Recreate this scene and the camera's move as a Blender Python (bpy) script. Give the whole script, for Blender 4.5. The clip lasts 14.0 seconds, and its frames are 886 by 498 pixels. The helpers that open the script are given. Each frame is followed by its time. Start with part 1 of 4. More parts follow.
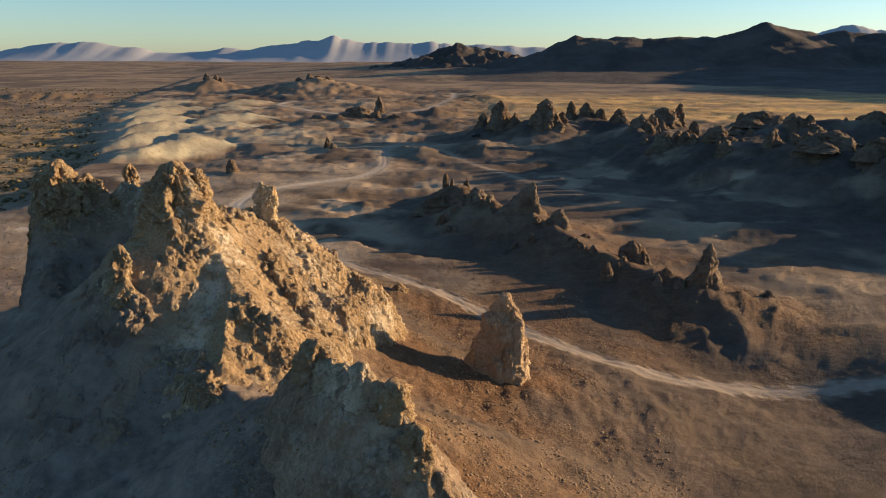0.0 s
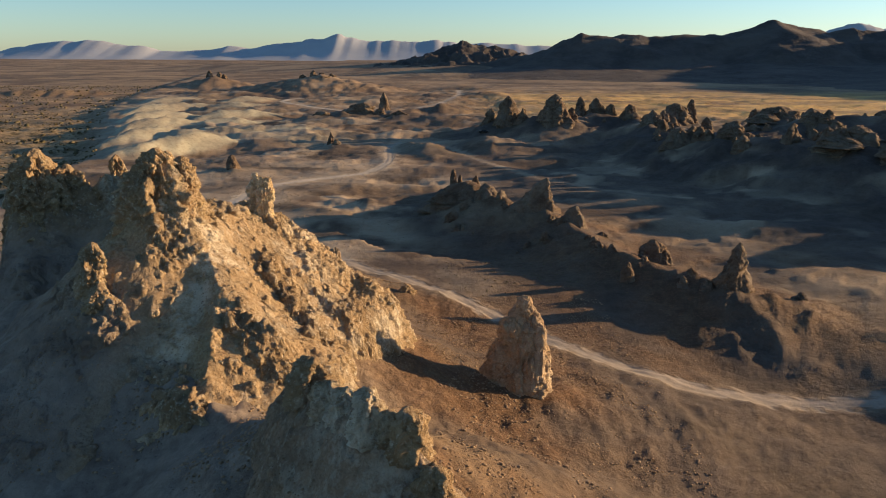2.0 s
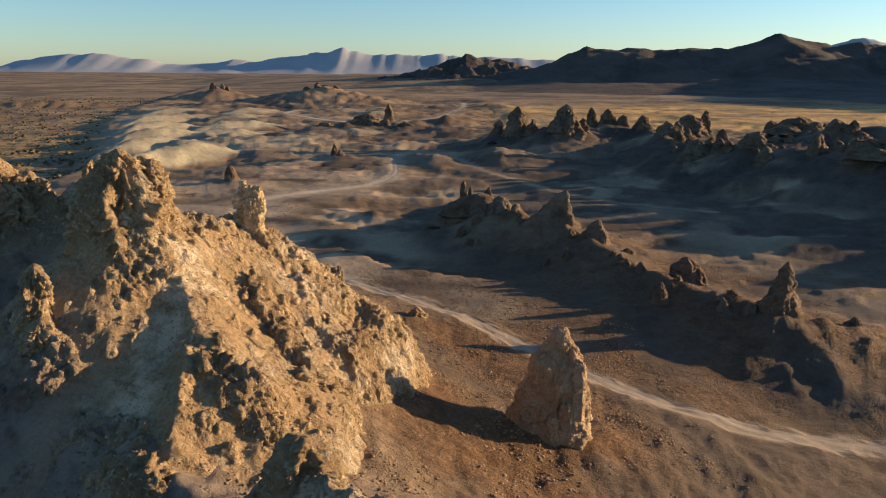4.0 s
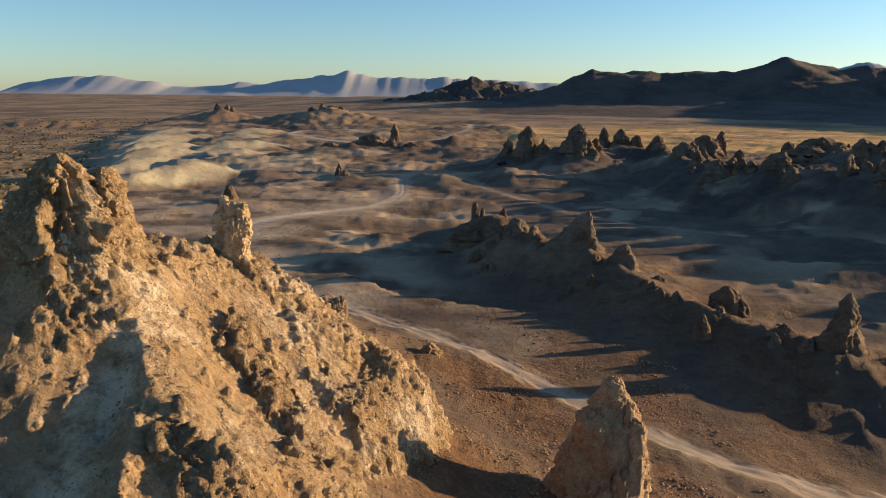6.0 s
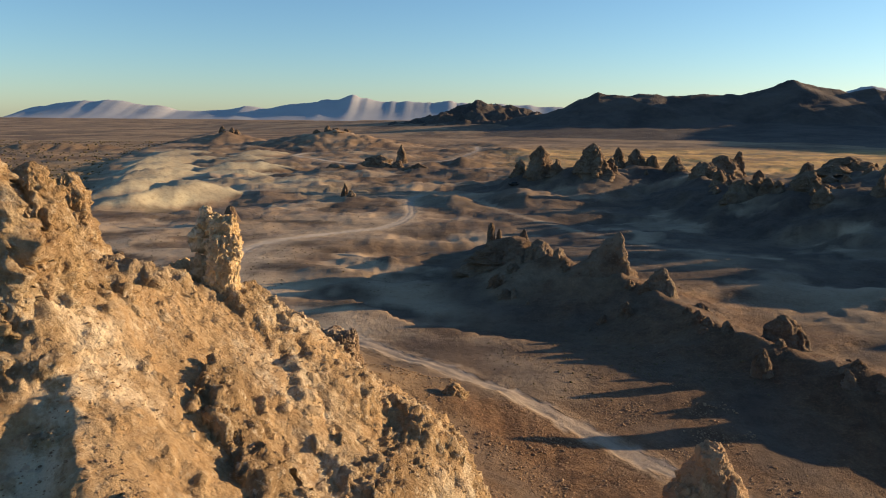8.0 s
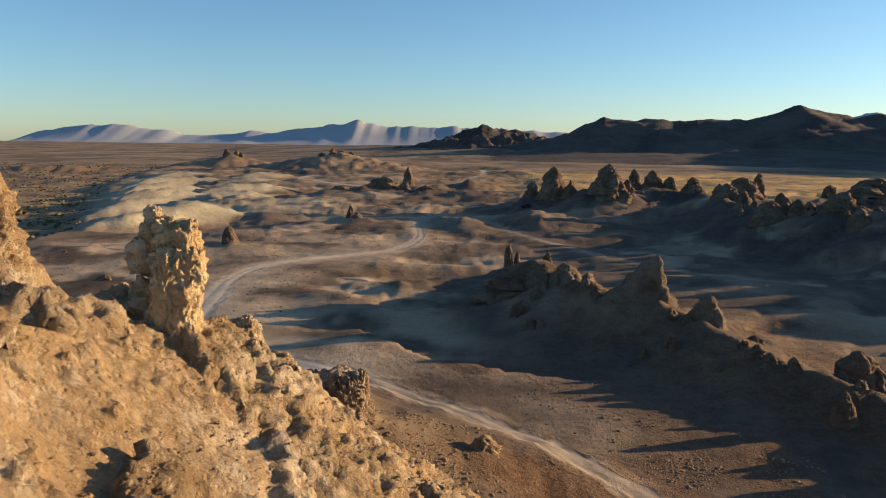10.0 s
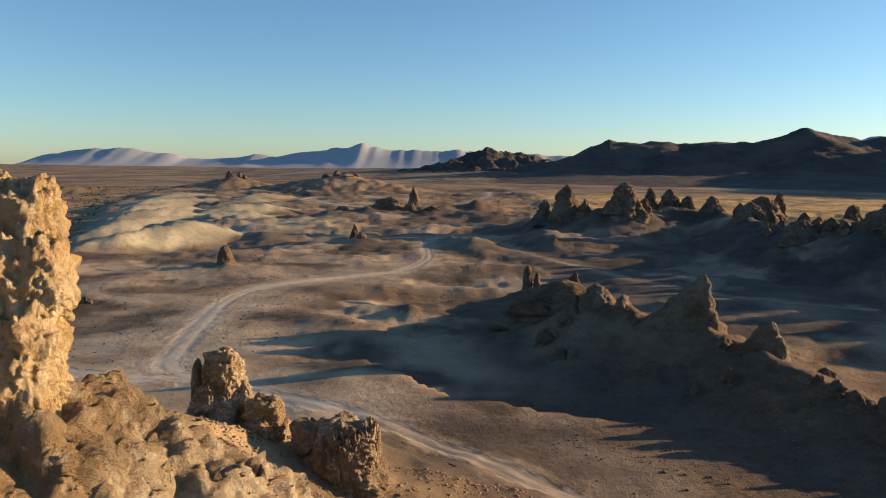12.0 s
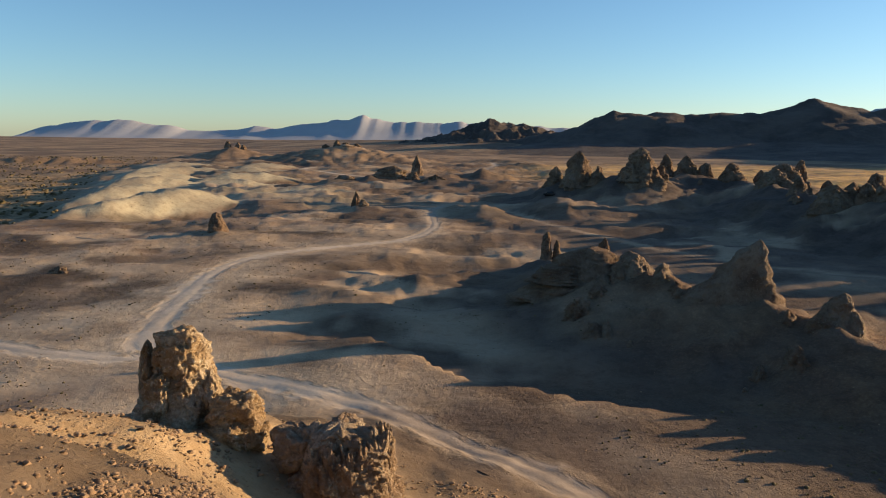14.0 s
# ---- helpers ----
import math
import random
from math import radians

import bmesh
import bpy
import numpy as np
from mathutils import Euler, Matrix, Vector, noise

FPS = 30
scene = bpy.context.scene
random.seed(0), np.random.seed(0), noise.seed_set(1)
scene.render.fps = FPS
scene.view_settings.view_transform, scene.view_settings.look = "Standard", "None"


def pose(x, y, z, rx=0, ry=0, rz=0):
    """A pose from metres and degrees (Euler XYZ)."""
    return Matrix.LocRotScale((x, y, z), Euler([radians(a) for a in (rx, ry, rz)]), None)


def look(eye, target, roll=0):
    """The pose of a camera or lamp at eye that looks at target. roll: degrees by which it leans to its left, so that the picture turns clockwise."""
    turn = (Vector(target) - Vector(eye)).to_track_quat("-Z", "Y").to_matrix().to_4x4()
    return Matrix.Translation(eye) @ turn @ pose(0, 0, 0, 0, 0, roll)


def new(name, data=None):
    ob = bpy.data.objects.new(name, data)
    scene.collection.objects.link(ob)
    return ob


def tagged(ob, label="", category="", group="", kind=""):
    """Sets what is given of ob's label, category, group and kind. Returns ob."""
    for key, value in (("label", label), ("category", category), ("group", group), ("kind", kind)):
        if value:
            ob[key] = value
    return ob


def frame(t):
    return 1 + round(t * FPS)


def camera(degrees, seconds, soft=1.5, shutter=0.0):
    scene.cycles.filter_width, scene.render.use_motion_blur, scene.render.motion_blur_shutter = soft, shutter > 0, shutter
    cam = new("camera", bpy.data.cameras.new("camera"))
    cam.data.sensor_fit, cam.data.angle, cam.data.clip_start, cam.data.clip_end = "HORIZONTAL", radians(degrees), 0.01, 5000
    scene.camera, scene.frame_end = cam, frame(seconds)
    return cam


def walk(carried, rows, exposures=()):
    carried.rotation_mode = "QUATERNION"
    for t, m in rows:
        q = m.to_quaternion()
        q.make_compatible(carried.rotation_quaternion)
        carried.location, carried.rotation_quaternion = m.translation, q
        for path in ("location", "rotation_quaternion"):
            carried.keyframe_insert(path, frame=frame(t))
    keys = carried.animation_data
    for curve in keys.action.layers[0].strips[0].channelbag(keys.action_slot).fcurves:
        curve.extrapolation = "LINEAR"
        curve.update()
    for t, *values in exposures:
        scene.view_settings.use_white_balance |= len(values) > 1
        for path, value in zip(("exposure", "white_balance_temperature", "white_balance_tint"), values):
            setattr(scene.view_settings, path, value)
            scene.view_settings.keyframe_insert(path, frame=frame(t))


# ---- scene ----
cam = camera(62.0, 14.0, soft=1.0)
PATH = [
    (0, (0.00, 0.00, 43.00), (0.000, 96.769, 17.784), 0.20),
    (0.5, (-0.19, 1.51, 42.38), (-0.307, 98.262, 17.104), 0.19),
    (1, (-0.41, 3.39, 41.76), (-0.657, 100.128, 16.443), 0.19),
    (1.5, (-0.70, 5.73, 41.24), (-1.079, 102.466, 15.898), 0.22),
    (2, (-1.08, 8.35, 40.80), (-1.609, 105.080, 15.447), 0.22),
    (2.5, (-1.57, 11.10, 40.18), (-2.218, 107.820, 14.796), 0.23),
    (3, (-2.06, 14.08, 39.59), (-2.810, 110.840, 14.343), 0.22),
    (3.2, (-2.23, 15.36, 39.36), (-3.025, 112.199, 14.416), 0.24),
    (5.5, (-4.12, 30.09, 36.70), (-5.496, 127.753, 15.273), 0.50),
    (6, (-4.68, 33.08, 36.14), (-6.233, 130.909, 15.459), 0.50),
    (6.5, (-5.32, 36.06, 35.56), (-6.996, 134.040, 15.638), 0.49),
    (7, (-5.97, 39.06, 34.94), (-7.821, 137.192, 15.787), 0.44),
    (7.5, (-6.66, 42.22, 34.29), (-8.680, 140.501, 15.920), 0.44),
    (8, (-7.36, 45.50, 33.65), (-9.502, 143.924, 16.093), 0.45),
    (10.5, (-10.46, 62.55, 30.43), (-13.345, 161.605, 16.992), 0.61),
    (11, (-11.04, 66.09, 29.76), (-14.053, 165.239, 17.110), 0.59),
    (11.5, (-11.67, 69.67, 29.06), (-14.769, 168.915, 17.199), 0.65),
    (12, (-12.32, 73.16, 28.36), (-15.547, 172.494, 17.271), 0.61),
    (12.5, (-13.00, 76.60, 27.55), (-16.302, 175.953, 16.672), 0.66),
    (12.8, (-13.37, 78.67, 27.09), (-16.676, 178.045, 16.438), 0.65),
    (12.9, (-13.50, 79.36, 26.94), (-16.720, 178.091, 11.396), 0.64),
    (13, (-13.62, 80.05, 26.79), (-16.826, 178.665, 10.524), 0.64),
    (13.5, (-14.08, 83.43, 26.02), (-17.359, 182.168, 10.536), 0.64),
    (14, (-14.60, 87.01, 25.19), (-17.927, 185.866, 10.517), 0.64),
]
walk(cam, [(t, look(eye, target, roll)) for t, eye, target, roll in PATH],
     exposures=[(0.0, 0.93, 6200, 11), (14.0, 0.93, 6200, 11)])

# ---- world, sun, exposure ----
SUN_AZ, SUN_EL = radians(15.0), radians(9.4)          # from +x towards +y, above the horizon
SUN = Vector((math.cos(SUN_AZ) * math.cos(SUN_EL), math.sin(SUN_AZ) * math.cos(SUN_EL), math.sin(SUN_EL)))
world = bpy.data.worlds.new("world")
scene.world = world
world.use_nodes = True
wn = world.node_tree
sky = wn.nodes.new("ShaderNodeTexSky")
sky.sky_type = "NISHITA"
sky.sun_disc = False
sky.sun_elevation, sky.sun_rotation = SUN_EL, radians(90.0) - SUN_AZ
sky.altitude, sky.air_density, sky.dust_density, sky.ozone_density = 1200, 1.0, 0.8, 3.6
haze = wn.nodes.new("ShaderNodeMix")                  # dusty air: the blue a little greyer
haze.data_type, haze.blend_type = "RGBA", "MULTIPLY"
haze.inputs[0].default_value, haze.inputs[7].default_value = 1.0, (1.32, 1.25, 1.12, 1.0)
wn.links.new(sky.outputs[0], haze.inputs[6])
wn.links.new(haze.outputs[2], wn.nodes["Background"].inputs[0])
wn.nodes["Background"].inputs[1].default_value = 0.085
lamp = bpy.data.lights.new("sun", "SUN")
lamp.energy, lamp.angle, lamp.color = 5.0, radians(0.5), (1.0, 0.69, 0.37)
sun = new("sun", lamp)
sun.matrix_world = look(SUN * 500, (0, 0, 0))

# ---- noise on arrays ----
PERM = np.random.RandomState(7).permutation(256)
PERM = np.concatenate([PERM, PERM, PERM])
GRAD = np.array([(1, 1, 0), (-1, 1, 0), (1, -1, 0), (-1, -1, 0), (1, 0, 1), (-1, 0, 1), (1, 0, -1), (-1, 0, -1),
                 (0, 1, 1), (0, -1, 1), (0, 1, -1), (0, -1, -1)], float)


def gnoise(x, y, z=0.0):
    """Gradient noise, about -1 to 1."""
    x, y, z = np.broadcast_arrays(np.asarray(x, float), np.asarray(y, float), np.asarray(z, float))
    i, j, k = np.floor(x).astype(int), np.floor(y).astype(int), np.floor(z).astype(int)
    u, v, w = x - i, y - j, z - k
    i, j, k = i & 255, j & 255, k & 255
    s = [t * t * t * (t * (t * 6 - 15) + 10) for t in (u, v, w)]
    out = 0.0
    for a in (0, 1):
        for b in (0, 1):
            for c in (0, 1):
                g = GRAD[PERM[PERM[PERM[i + a] + j + b] + k + c] % 12]
                dot = g[..., 0] * (u - a) + g[..., 1] * (v - b) + g[..., 2] * (w - c)
                out = out + dot * (s[0] if a else 1 - s[0]) * (s[1] if b else 1 - s[1]) * (s[2] if c else 1 - s[2])
    return out * 1.5


def fbm(x, y, z=0.0, octaves=4, gain=0.5):
    total, amp = 0.0, 1.0
    for n in range(octaves):
        total = total + amp * gnoise(x * 2.03**n + 17.3 * n, y * 2.03**n - 9.1 * n, z * 2.03**n + 5.7 * n)
        amp *= gain
    return total


def lumps(x, y, z=0.0, octaves=4, gain=0.5):
    """Rounded lumps with sharp creases between them, about 0 to 1."""
    total, amp = 0.0, 1.0
    for n in range(octaves):
        total = total + amp * np.abs(gnoise(x * 2.03**n + 31.7 * n, y * 2.03**n + 3.3 * n, z * 2.03**n - 8.9 * n))
        amp *= gain
    return total


def ridges(x, y, z=0.0, octaves=4, gain=0.5):
    """Sharp crests with rounded hollows, about 0 to 1."""
    total, amp = 0.0, 1.0
    for n in range(octaves):
        total = total + amp * (1 - np.abs(gnoise(x * 2.03**n + 11.7 * n, y * 2.03**n + 7.3 * n, z * 2.03**n - 2.9 * n)))**2
        amp *= gain
    return total


def blocks(x, y, z):
    """Broken rock: a random number for the block that a place belongs to, and how near it is to a joint (0 on the joint, 1 well inside)."""
    x, y, z = np.broadcast_arrays(np.asarray(x, float), np.asarray(y, float), np.asarray(z, float))
    i, j, k = np.floor(x).astype(int), np.floor(y).astype(int), np.floor(z).astype(int)
    first, second, pick = np.full(x.shape, 9.0), np.full(x.shape, 9.0), np.zeros(x.shape)
    for a in (-1, 0, 1):
        for b in (-1, 0, 1):
            for c in (-1, 0, 1):
                h = PERM[PERM[PERM[(i + a) & 255] + ((j + b) & 255)] + ((k + c) & 255)]
                d = (i + a + PERM[h + 11] / 256 - x)**2 + (j + b + PERM[h + 83] / 256 - y)**2 + (k + c + PERM[h + 157] / 256 - z)**2
                near = d < first
                second = np.where(near, first, np.minimum(second, d))
                pick = np.where(near, h / 256, pick)
                first = np.where(near, d, first)
    return pick, np.clip((np.sqrt(second) - np.sqrt(first)) * 3, 0, 1)


def smooth(a, b, x):
    t = np.clip((x - a) / (b - a), 0, 1)
    return t * t * (3 - 2 * t)


def crest(x, y, line, slope, power=1.0):
    """Height of a ridge: its crest runs along line, rows of (x, y, z), and falls away by slope on both sides."""
    best = np.full(np.shape(x), -1e9)
    for (ax, ay, az), (bx, by, bz) in zip(line, line[1:]):
        dx, dy = bx - ax, by - ay
        t = np.clip(((x - ax) * dx + (y - ay) * dy) / (dx * dx + dy * dy), 0, 1)
        far = np.hypot(x - ax - t * dx, y - ay - t * dy)
        best = np.maximum(best, az + t * (bz - az) - slope * far**power)
    return best


def away(x, y, line):
    """Distance from a line of (x, y)."""
    best = np.full(np.shape(x), 1e9)
    for (ax, ay), (bx, by) in zip(line, line[1:]):
        dx, dy = bx - ax, by - ay
        t = np.clip(((x - ax) * dx + (y - ay) * dy) / (dx * dx + dy * dy), 0, 1)
        best = np.minimum(best, np.hypot(x - ax - t * dx, y - ay - t * dy))
    return best


def pile(z, x, y, line, slope, power, k, extra):
    """Lay a ridge on the heights z, only where it can reach; extra is added to it."""
    p = np.array(line, float)
    reach = ((p[:, 2].max() + 14) / slope)**(1 / power)
    near = (x > p[:, 0].min() - reach) & (x < p[:, 0].max() + reach) & (y > p[:, 1].min() - reach) & (y < p[:, 1].max() + reach)
    if near.any():
        z = z.copy()
        z[near] = softmax(crest(x[near], y[near], line, slope, power) + extra[near], z[near], k)
    return z


def softmax(a, b, k):
    """The larger of two heights, with the fold between them rounded over k metres."""
    h = np.clip(0.5 + 0.5 * (a - b) / k, 0, 1)
    return b + (a - b) * h + k * h * (1 - h)


# ---- the lie of the land ----
ROAD_MAIN = [(88, 100), (68, 100.5), (57, 101), (47, 100.5), (35, 99.5), (25, 102), (16, 110), (9, 119), (-2, 130), (-12, 140), (-22, 150),
             (-34, 158), (-46, 164), (-54, 171), (-56, 183), (-58, 200), (-61, 216), (-61, 230), (-57, 240), (-48, 251), (-39, 260), (-30, 268),
             (-25, 281), (-24, 300), (-26, 325), (-28, 346), (-24, 366)]
ROAD_LEFT = [(-46, 166), (-56, 166), (-70, 171), (-88, 180), (-110, 186)]
ROAD_FAR = [(-60, 560), (-87, 590), (-114, 616), (-140, 660), (-156, 703), (-150, 740), (-128, 760)]
ROAD_HILL = [(-28, 610), (-12, 665), (3, 737), (12, 820), (12, 925)]
ROAD_EAST = [(-24, 366), (-2, 350), (14, 300), (30, 262), (48, 240), (70, 226)]
ROADS = [(ROAD_MAIN, 3.3), (ROAD_LEFT, 3.0), (ROAD_FAR, 4.6), (ROAD_HILL, 4.6), (ROAD_EAST, 1.5)]

MOUNDS = [  # crest lines of the hills, most of which carry the rocks, and the fall of their sides
    ([(64, 123, -1.5), (57, 126, 1.2), (48, 130, 3.2), (38, 139, 3.8), (31, 149, 4.0), (27, 163, 4.6), (21, 179, 6.4), (10, 190, 7.0), (3, 200, 6.0), (1, 228, 2.4)], 0.36),
    ([(14, 405, 5), (28, 387, 10), (52, 376, 12), (76, 398, 12), (94, 390, 11), (92, 350, 11), (92, 305, 9), (108, 288, 12), (132, 252, 15), (150, 240, 16.5)], 0.36),
    ([(108, 288, 12), (142, 300, 16), (145, 340, 15), (190, 330, 17), (260, 300, 16)], 0.34),
    # unseen ridge past the right edge, added to shade the flats
    ([(150, 240, 16.5), (158, 218, 19), (156, 200, 10), (154, 180, 17), (150, 162, 6), (146, 146, 6), (138, 128, 2)], 0.45),
    # second unseen ridge farther right, added for its long shadow
    ([(206, 228, 22), (226, 268, 30), (246, 308, 33), (266, 340, 28)], 0.5),
    ([(94, 390, 8), (124, 412, 7), (136, 405, 5), (178, 442, 5)], 0.25),
    ([(-90, 500, 2), (-62, 520, 3.5), (-47, 550, 3.0), (-30, 500, 1.5)], 0.16),
    ([(-22, 556, 2), (-6, 556, 7.5), (12, 556, 2.5)], 0.42),
    ([(-78, 548, 2), (-66, 560, 4), (-52, 565, 2)], 0.30),
    ([(-66, 340, 0.2), (-52, 342, 1.6), (-46, 338, 1.0)], 0.16),
    ([(-79, 268, 1.2), (-76, 266, 1.0)], 0.16),
    ([(-230, 905, 4), (-175, 900, 15), (-150, 900, 18), (-125, 905, 12), (-90, 905, 5)], 0.17),
    ([(-340, 1010, 5), (-312, 1015, 14), (-290, 1020, 8)], 0.25),
    ([(-700, 2300, 14), (-480, 2250, 20), (-150, 1950, 24), (60, 1900, 30)], 0.06),
    ([(-640, 640, 5), (-600, 650, 9), (-560, 660, 4)], 0.22),
    ([(-470, 800, 2), (-430, 830, 5), (-400, 850, 1)], 0.2),
]
DUNES = [  # smooth pale clay ridges along the edge of the scrub plain: crest lines, the fall of their sides
    ([(-141, 303, 0.6), (-132, 318, 3.6), (-124, 334, 4.6), (-116, 348, 5.4), (-106, 357, 3.2), (-101, 361, 0.6)], 0.42),
    ([(-163, 352, 0.5), (-156, 372, 4.4), (-148, 390, 4.4), (-136, 402, 2.4), (-128, 410, 0.4)], 0.36),
    ([(-176, 398, 0.5), (-172, 420, 4.4), (-162, 440, 5.0), (-150, 452, 2.6)], 0.34),
    ([(-150, 428, 0.5), (-140, 446, 3.4), (-126, 460, 3.4), (-112, 466, 0.5)], 0.30),
    ([(-196, 450, 0.5), (-194, 476, 4.6), (-186, 500, 4.6), (-172, 514, 1.5)], 0.30),
    ([(-166, 488, 0.5), (-154, 510, 4.0), (-136, 528, 3.2), (-120, 536, 0.5)], 0.26),
    ([(-224, 520, 0.5), (-220, 556, 4.6), (-206, 590, 4.0), (-190, 610, 0.5)], 0.24),
    ([(-186, 566, 0.5), (-170, 600, 4.2), (-150, 624, 1.0)], 0.22),
    ([(-252, 610, 0.5), (-244, 660, 4.8), (-222, 710, 1.0)], 0.2),
    ([(-200, 650, 0.5), (-186, 690, 4.0), (-164, 724, 0.6)], 0.2),
    ([(-104, 392, 0.0), (-90, 404, 2.0), (-72, 408, 1.6), (-62, 404, 0.0)], 0.26),
]
TALUS = [  # loose slopes about the butte
    ([(-9, 49, 19), (-5, 42, 18), (-1, 37, 14)], 0.55),
    ([(-9, 49, 19), (-17, 57, 14.5), (-24, 66, 16.5), (-27, 77, 20), (-33, 95, 19), (-47, 98, 12)], 0.56),
    ([(-27, 77, 20), (-18, 86, 15), (-10, 89, 9.5)], 0.55),
    ([(-29, 92, 21), (-33, 104, 17.5), (-34, 116, 13), (-31, 125, 9.8), (-28, 131, 6.5)], 0.105, 1.6),
    ([(-26, 124, 8.6), (-19, 122.5, 6.6), (-14, 126, 3.0)], 0.34),
    ([(-24, 66, 16.5), (-33, 54, 10), (-42, 44, 5)], 0.42),
    ([(-4, 84, 6.0), (6, 86, 4.6), (13, 86, 3.0)], 0.24),
    ([(-8, 122, 2.0), (-5, 123, 1.8)], 0.3),
    ([(-50, 90, 14.0), (-44, 80, 13.0), (-36, 70, 12.5), (-28, 61, 11.5)], 0.5),
]


def left_edge(y):
    return np.interp(y, [150, 230, 305, 420, 560, 800, 1600], [-120, -128, -140, -190, -252, -330, -520])


def land(x, y):
    """Height of the ground."""
    x, y = np.asarray(x, float), np.asarray(y, float)
    road = np.full(x.shape, 1e9)
    for line, width in ROADS:
        road = np.minimum(road, away(x, y, line))
    calm = 1 - 0.95 * np.exp(-(road / 9.0)**2)
    z = 0.9 * fbm(x / 120, y / 120, 1.3, 3) - 5.2 * np.exp(-((x - 48) / 26)**2 - ((y - 94) / 24)**2)
    z = z + 1.0 * smooth(150, 190, y) * np.exp(-((x + 45) / 30)**2 - ((y - 205) / 25)**2)
    z = z - 3.2 * smooth(-4, 16, left_edge(y) + 7 * fbm(x / 30, y / 30, 2.0, 2) - x) * smooth(150, 230, y)
    z = z + 20 * smooth(1300, 4900, np.hypot(x, y))
    near = smooth(900, 300, np.hypot(x, y))
    flat = 1 - 0.75 * smooth(-62, -44, x) * smooth(30, 16, x) * smooth(112, 124, y) * smooth(170, 156, y + 0.35 * x)
    calm = calm * flat
    # washes and low humps between the roads
    z = z + calm * near * (0.35 * (ridges(x / 46, y / 30, 2.2, 2) - 0.75) + 0.22 * fbm(x / 13, y / 10, 4.4, 5, 0.6))
    broad = smooth(1500, 700, np.hypot(x, y)) * smooth(150, 260, y)
    z = z + calm * broad * ((1.0 + 0.7 * smooth(300, 420, y)) * (ridges(x / 62, y / 30, 6.2, 4) - 0.9) + (0.32 + 0.23 * smooth(300, 420, y)) * (ridges(x / 18, y / 9, 8.2, 3) - 0.8))
    step = 2.6 * fbm(x / 52 + 0.12 * fbm(x / 9, y / 9, 3.0, 2), y / 26, 12.4, 3, 0.45)
    part = step - np.floor(step)
    bench = np.floor(step) + smooth(0.36, 0.64, part)
    z = z + calm * 0.5 * bench * smooth(520, 380, y) * smooth(104, 122, y) * smooth(-110, -80, x) * smooth(-46, -26, x)
    step = 3.0 * fbm(x / 90 + 0.1 * fbm(x / 20, y / 20, 5.0, 2), y / 62, 21.7, 4, 0.5)
    bench = np.floor(step) + smooth(0.42, 0.58, step - np.floor(step))
    z = z + calm * 0.95 * bench * smooth(250, 340, y) * smooth(1300, 900, y) * smooth(0, 40, x - left_edge(y)) * smooth(90, 40, x)
    # a bank along the wash at the foot of the middle mound
    bank = y - np.interp(x, [-26, -21, -14.6, -9, -2, 3, 10, 16, 25], [173, 169, 161, 159.5, 155, 153.5, 153, 151, 146]) + 0.9 * fbm(x / 6, y / 6, 6.6, 4)
    span = smooth(-40, -24, x) * smooth(32, 22, x)
    z = z + span * (0.75 * smooth(1.0, -0.8, bank) * smooth(-34, -14, bank) - 0.9 * smooth(-0.6, 1.2, bank) * smooth(16, 5, bank))
    wash = np.exp(-(away(x, y, [(-14, 175), (-22, 196), (-38, 212), (-20, 232), (20, 250)]) / 5.5)**2)
    z = z - 1.1 * wash * calm
    gully = smooth(60, 140, y) * smooth(420, 240, y) * np.exp(-((x + 18) / 30)**2 - ((y - 222) / 34)**2)
    z = z + calm * gully * 1.0 * (ridges(x / 21, y / 10, 7.1, 4) - 0.9)
    # pale badlands along the edge of the scrub plain
    pale = smooth(-12, 14, x - left_edge(y)) * smooth(150, 60, x - left_edge(y)) * smooth(360, 420, y) * smooth(900, 640, y)
    z = z + pale * 1.5 * (lumps((x + 0.5 * y) / 22 + 0.5 * fbm(x / 30, y / 40, 1.0, 2), (y - 0.5 * x) / 60, 5.5, 2, 0.42) - 0.3) * calm
    warp = 1.6 * fbm(x / 15, y / 15, 2.5, 2)
    scallop = 0.8 * (lumps((x - 0.4 * y) / 9, (y + 0.4 * x) / 30, 3.5, 2, 0.4) - 0.4)
    for line, slope in DUNES:
        z = pile(z, x + warp, y - warp, [(a, b, 1.35 * c) for a, b, c in line], 1.3 * slope, 1.0, 0.8, scallop)
    hill = z
    rough = 1.3 * fbm(x / 12, y / 12, 9.2, 4, 0.55) + 1.9 * (ridges(x / 19, y / 19, 4.2, 4, 0.55) - 1.0)
    rough = rough + 2.0 * smooth(700, 900, y) * (ridges(x / 70, y / 50, 3.2, 4) - 0.95)
    stony = 0.55 * fbm(x / 7, y / 7, 9.2, 5, 0.6) + 0.4 * (ridges(x / 5, y / 5, 4.2, 4, 0.55) - 1.0)
    for line, slope in MOUNDS:
        hill = pile(hill, x, y, line, slope, 1.0, 2.2, (stony if line[0][1] < 130 else 0.8 * rough) * smooth(2000, 900, y))
    rough = 0.5 * fbm(x / 6, y / 6, 3.2, 4) + 0.35 * lumps(x / 2.4, y / 2.4, 1.1, 3)
    for line, slope, *power in TALUS:
        hill = pile(hill, x, y, line, slope, *(power or [1.0]), 3.0, rough * 0.8)
    return hill


def height(x, y):
    return float(land(np.array([x]), np.array([y]))[0])


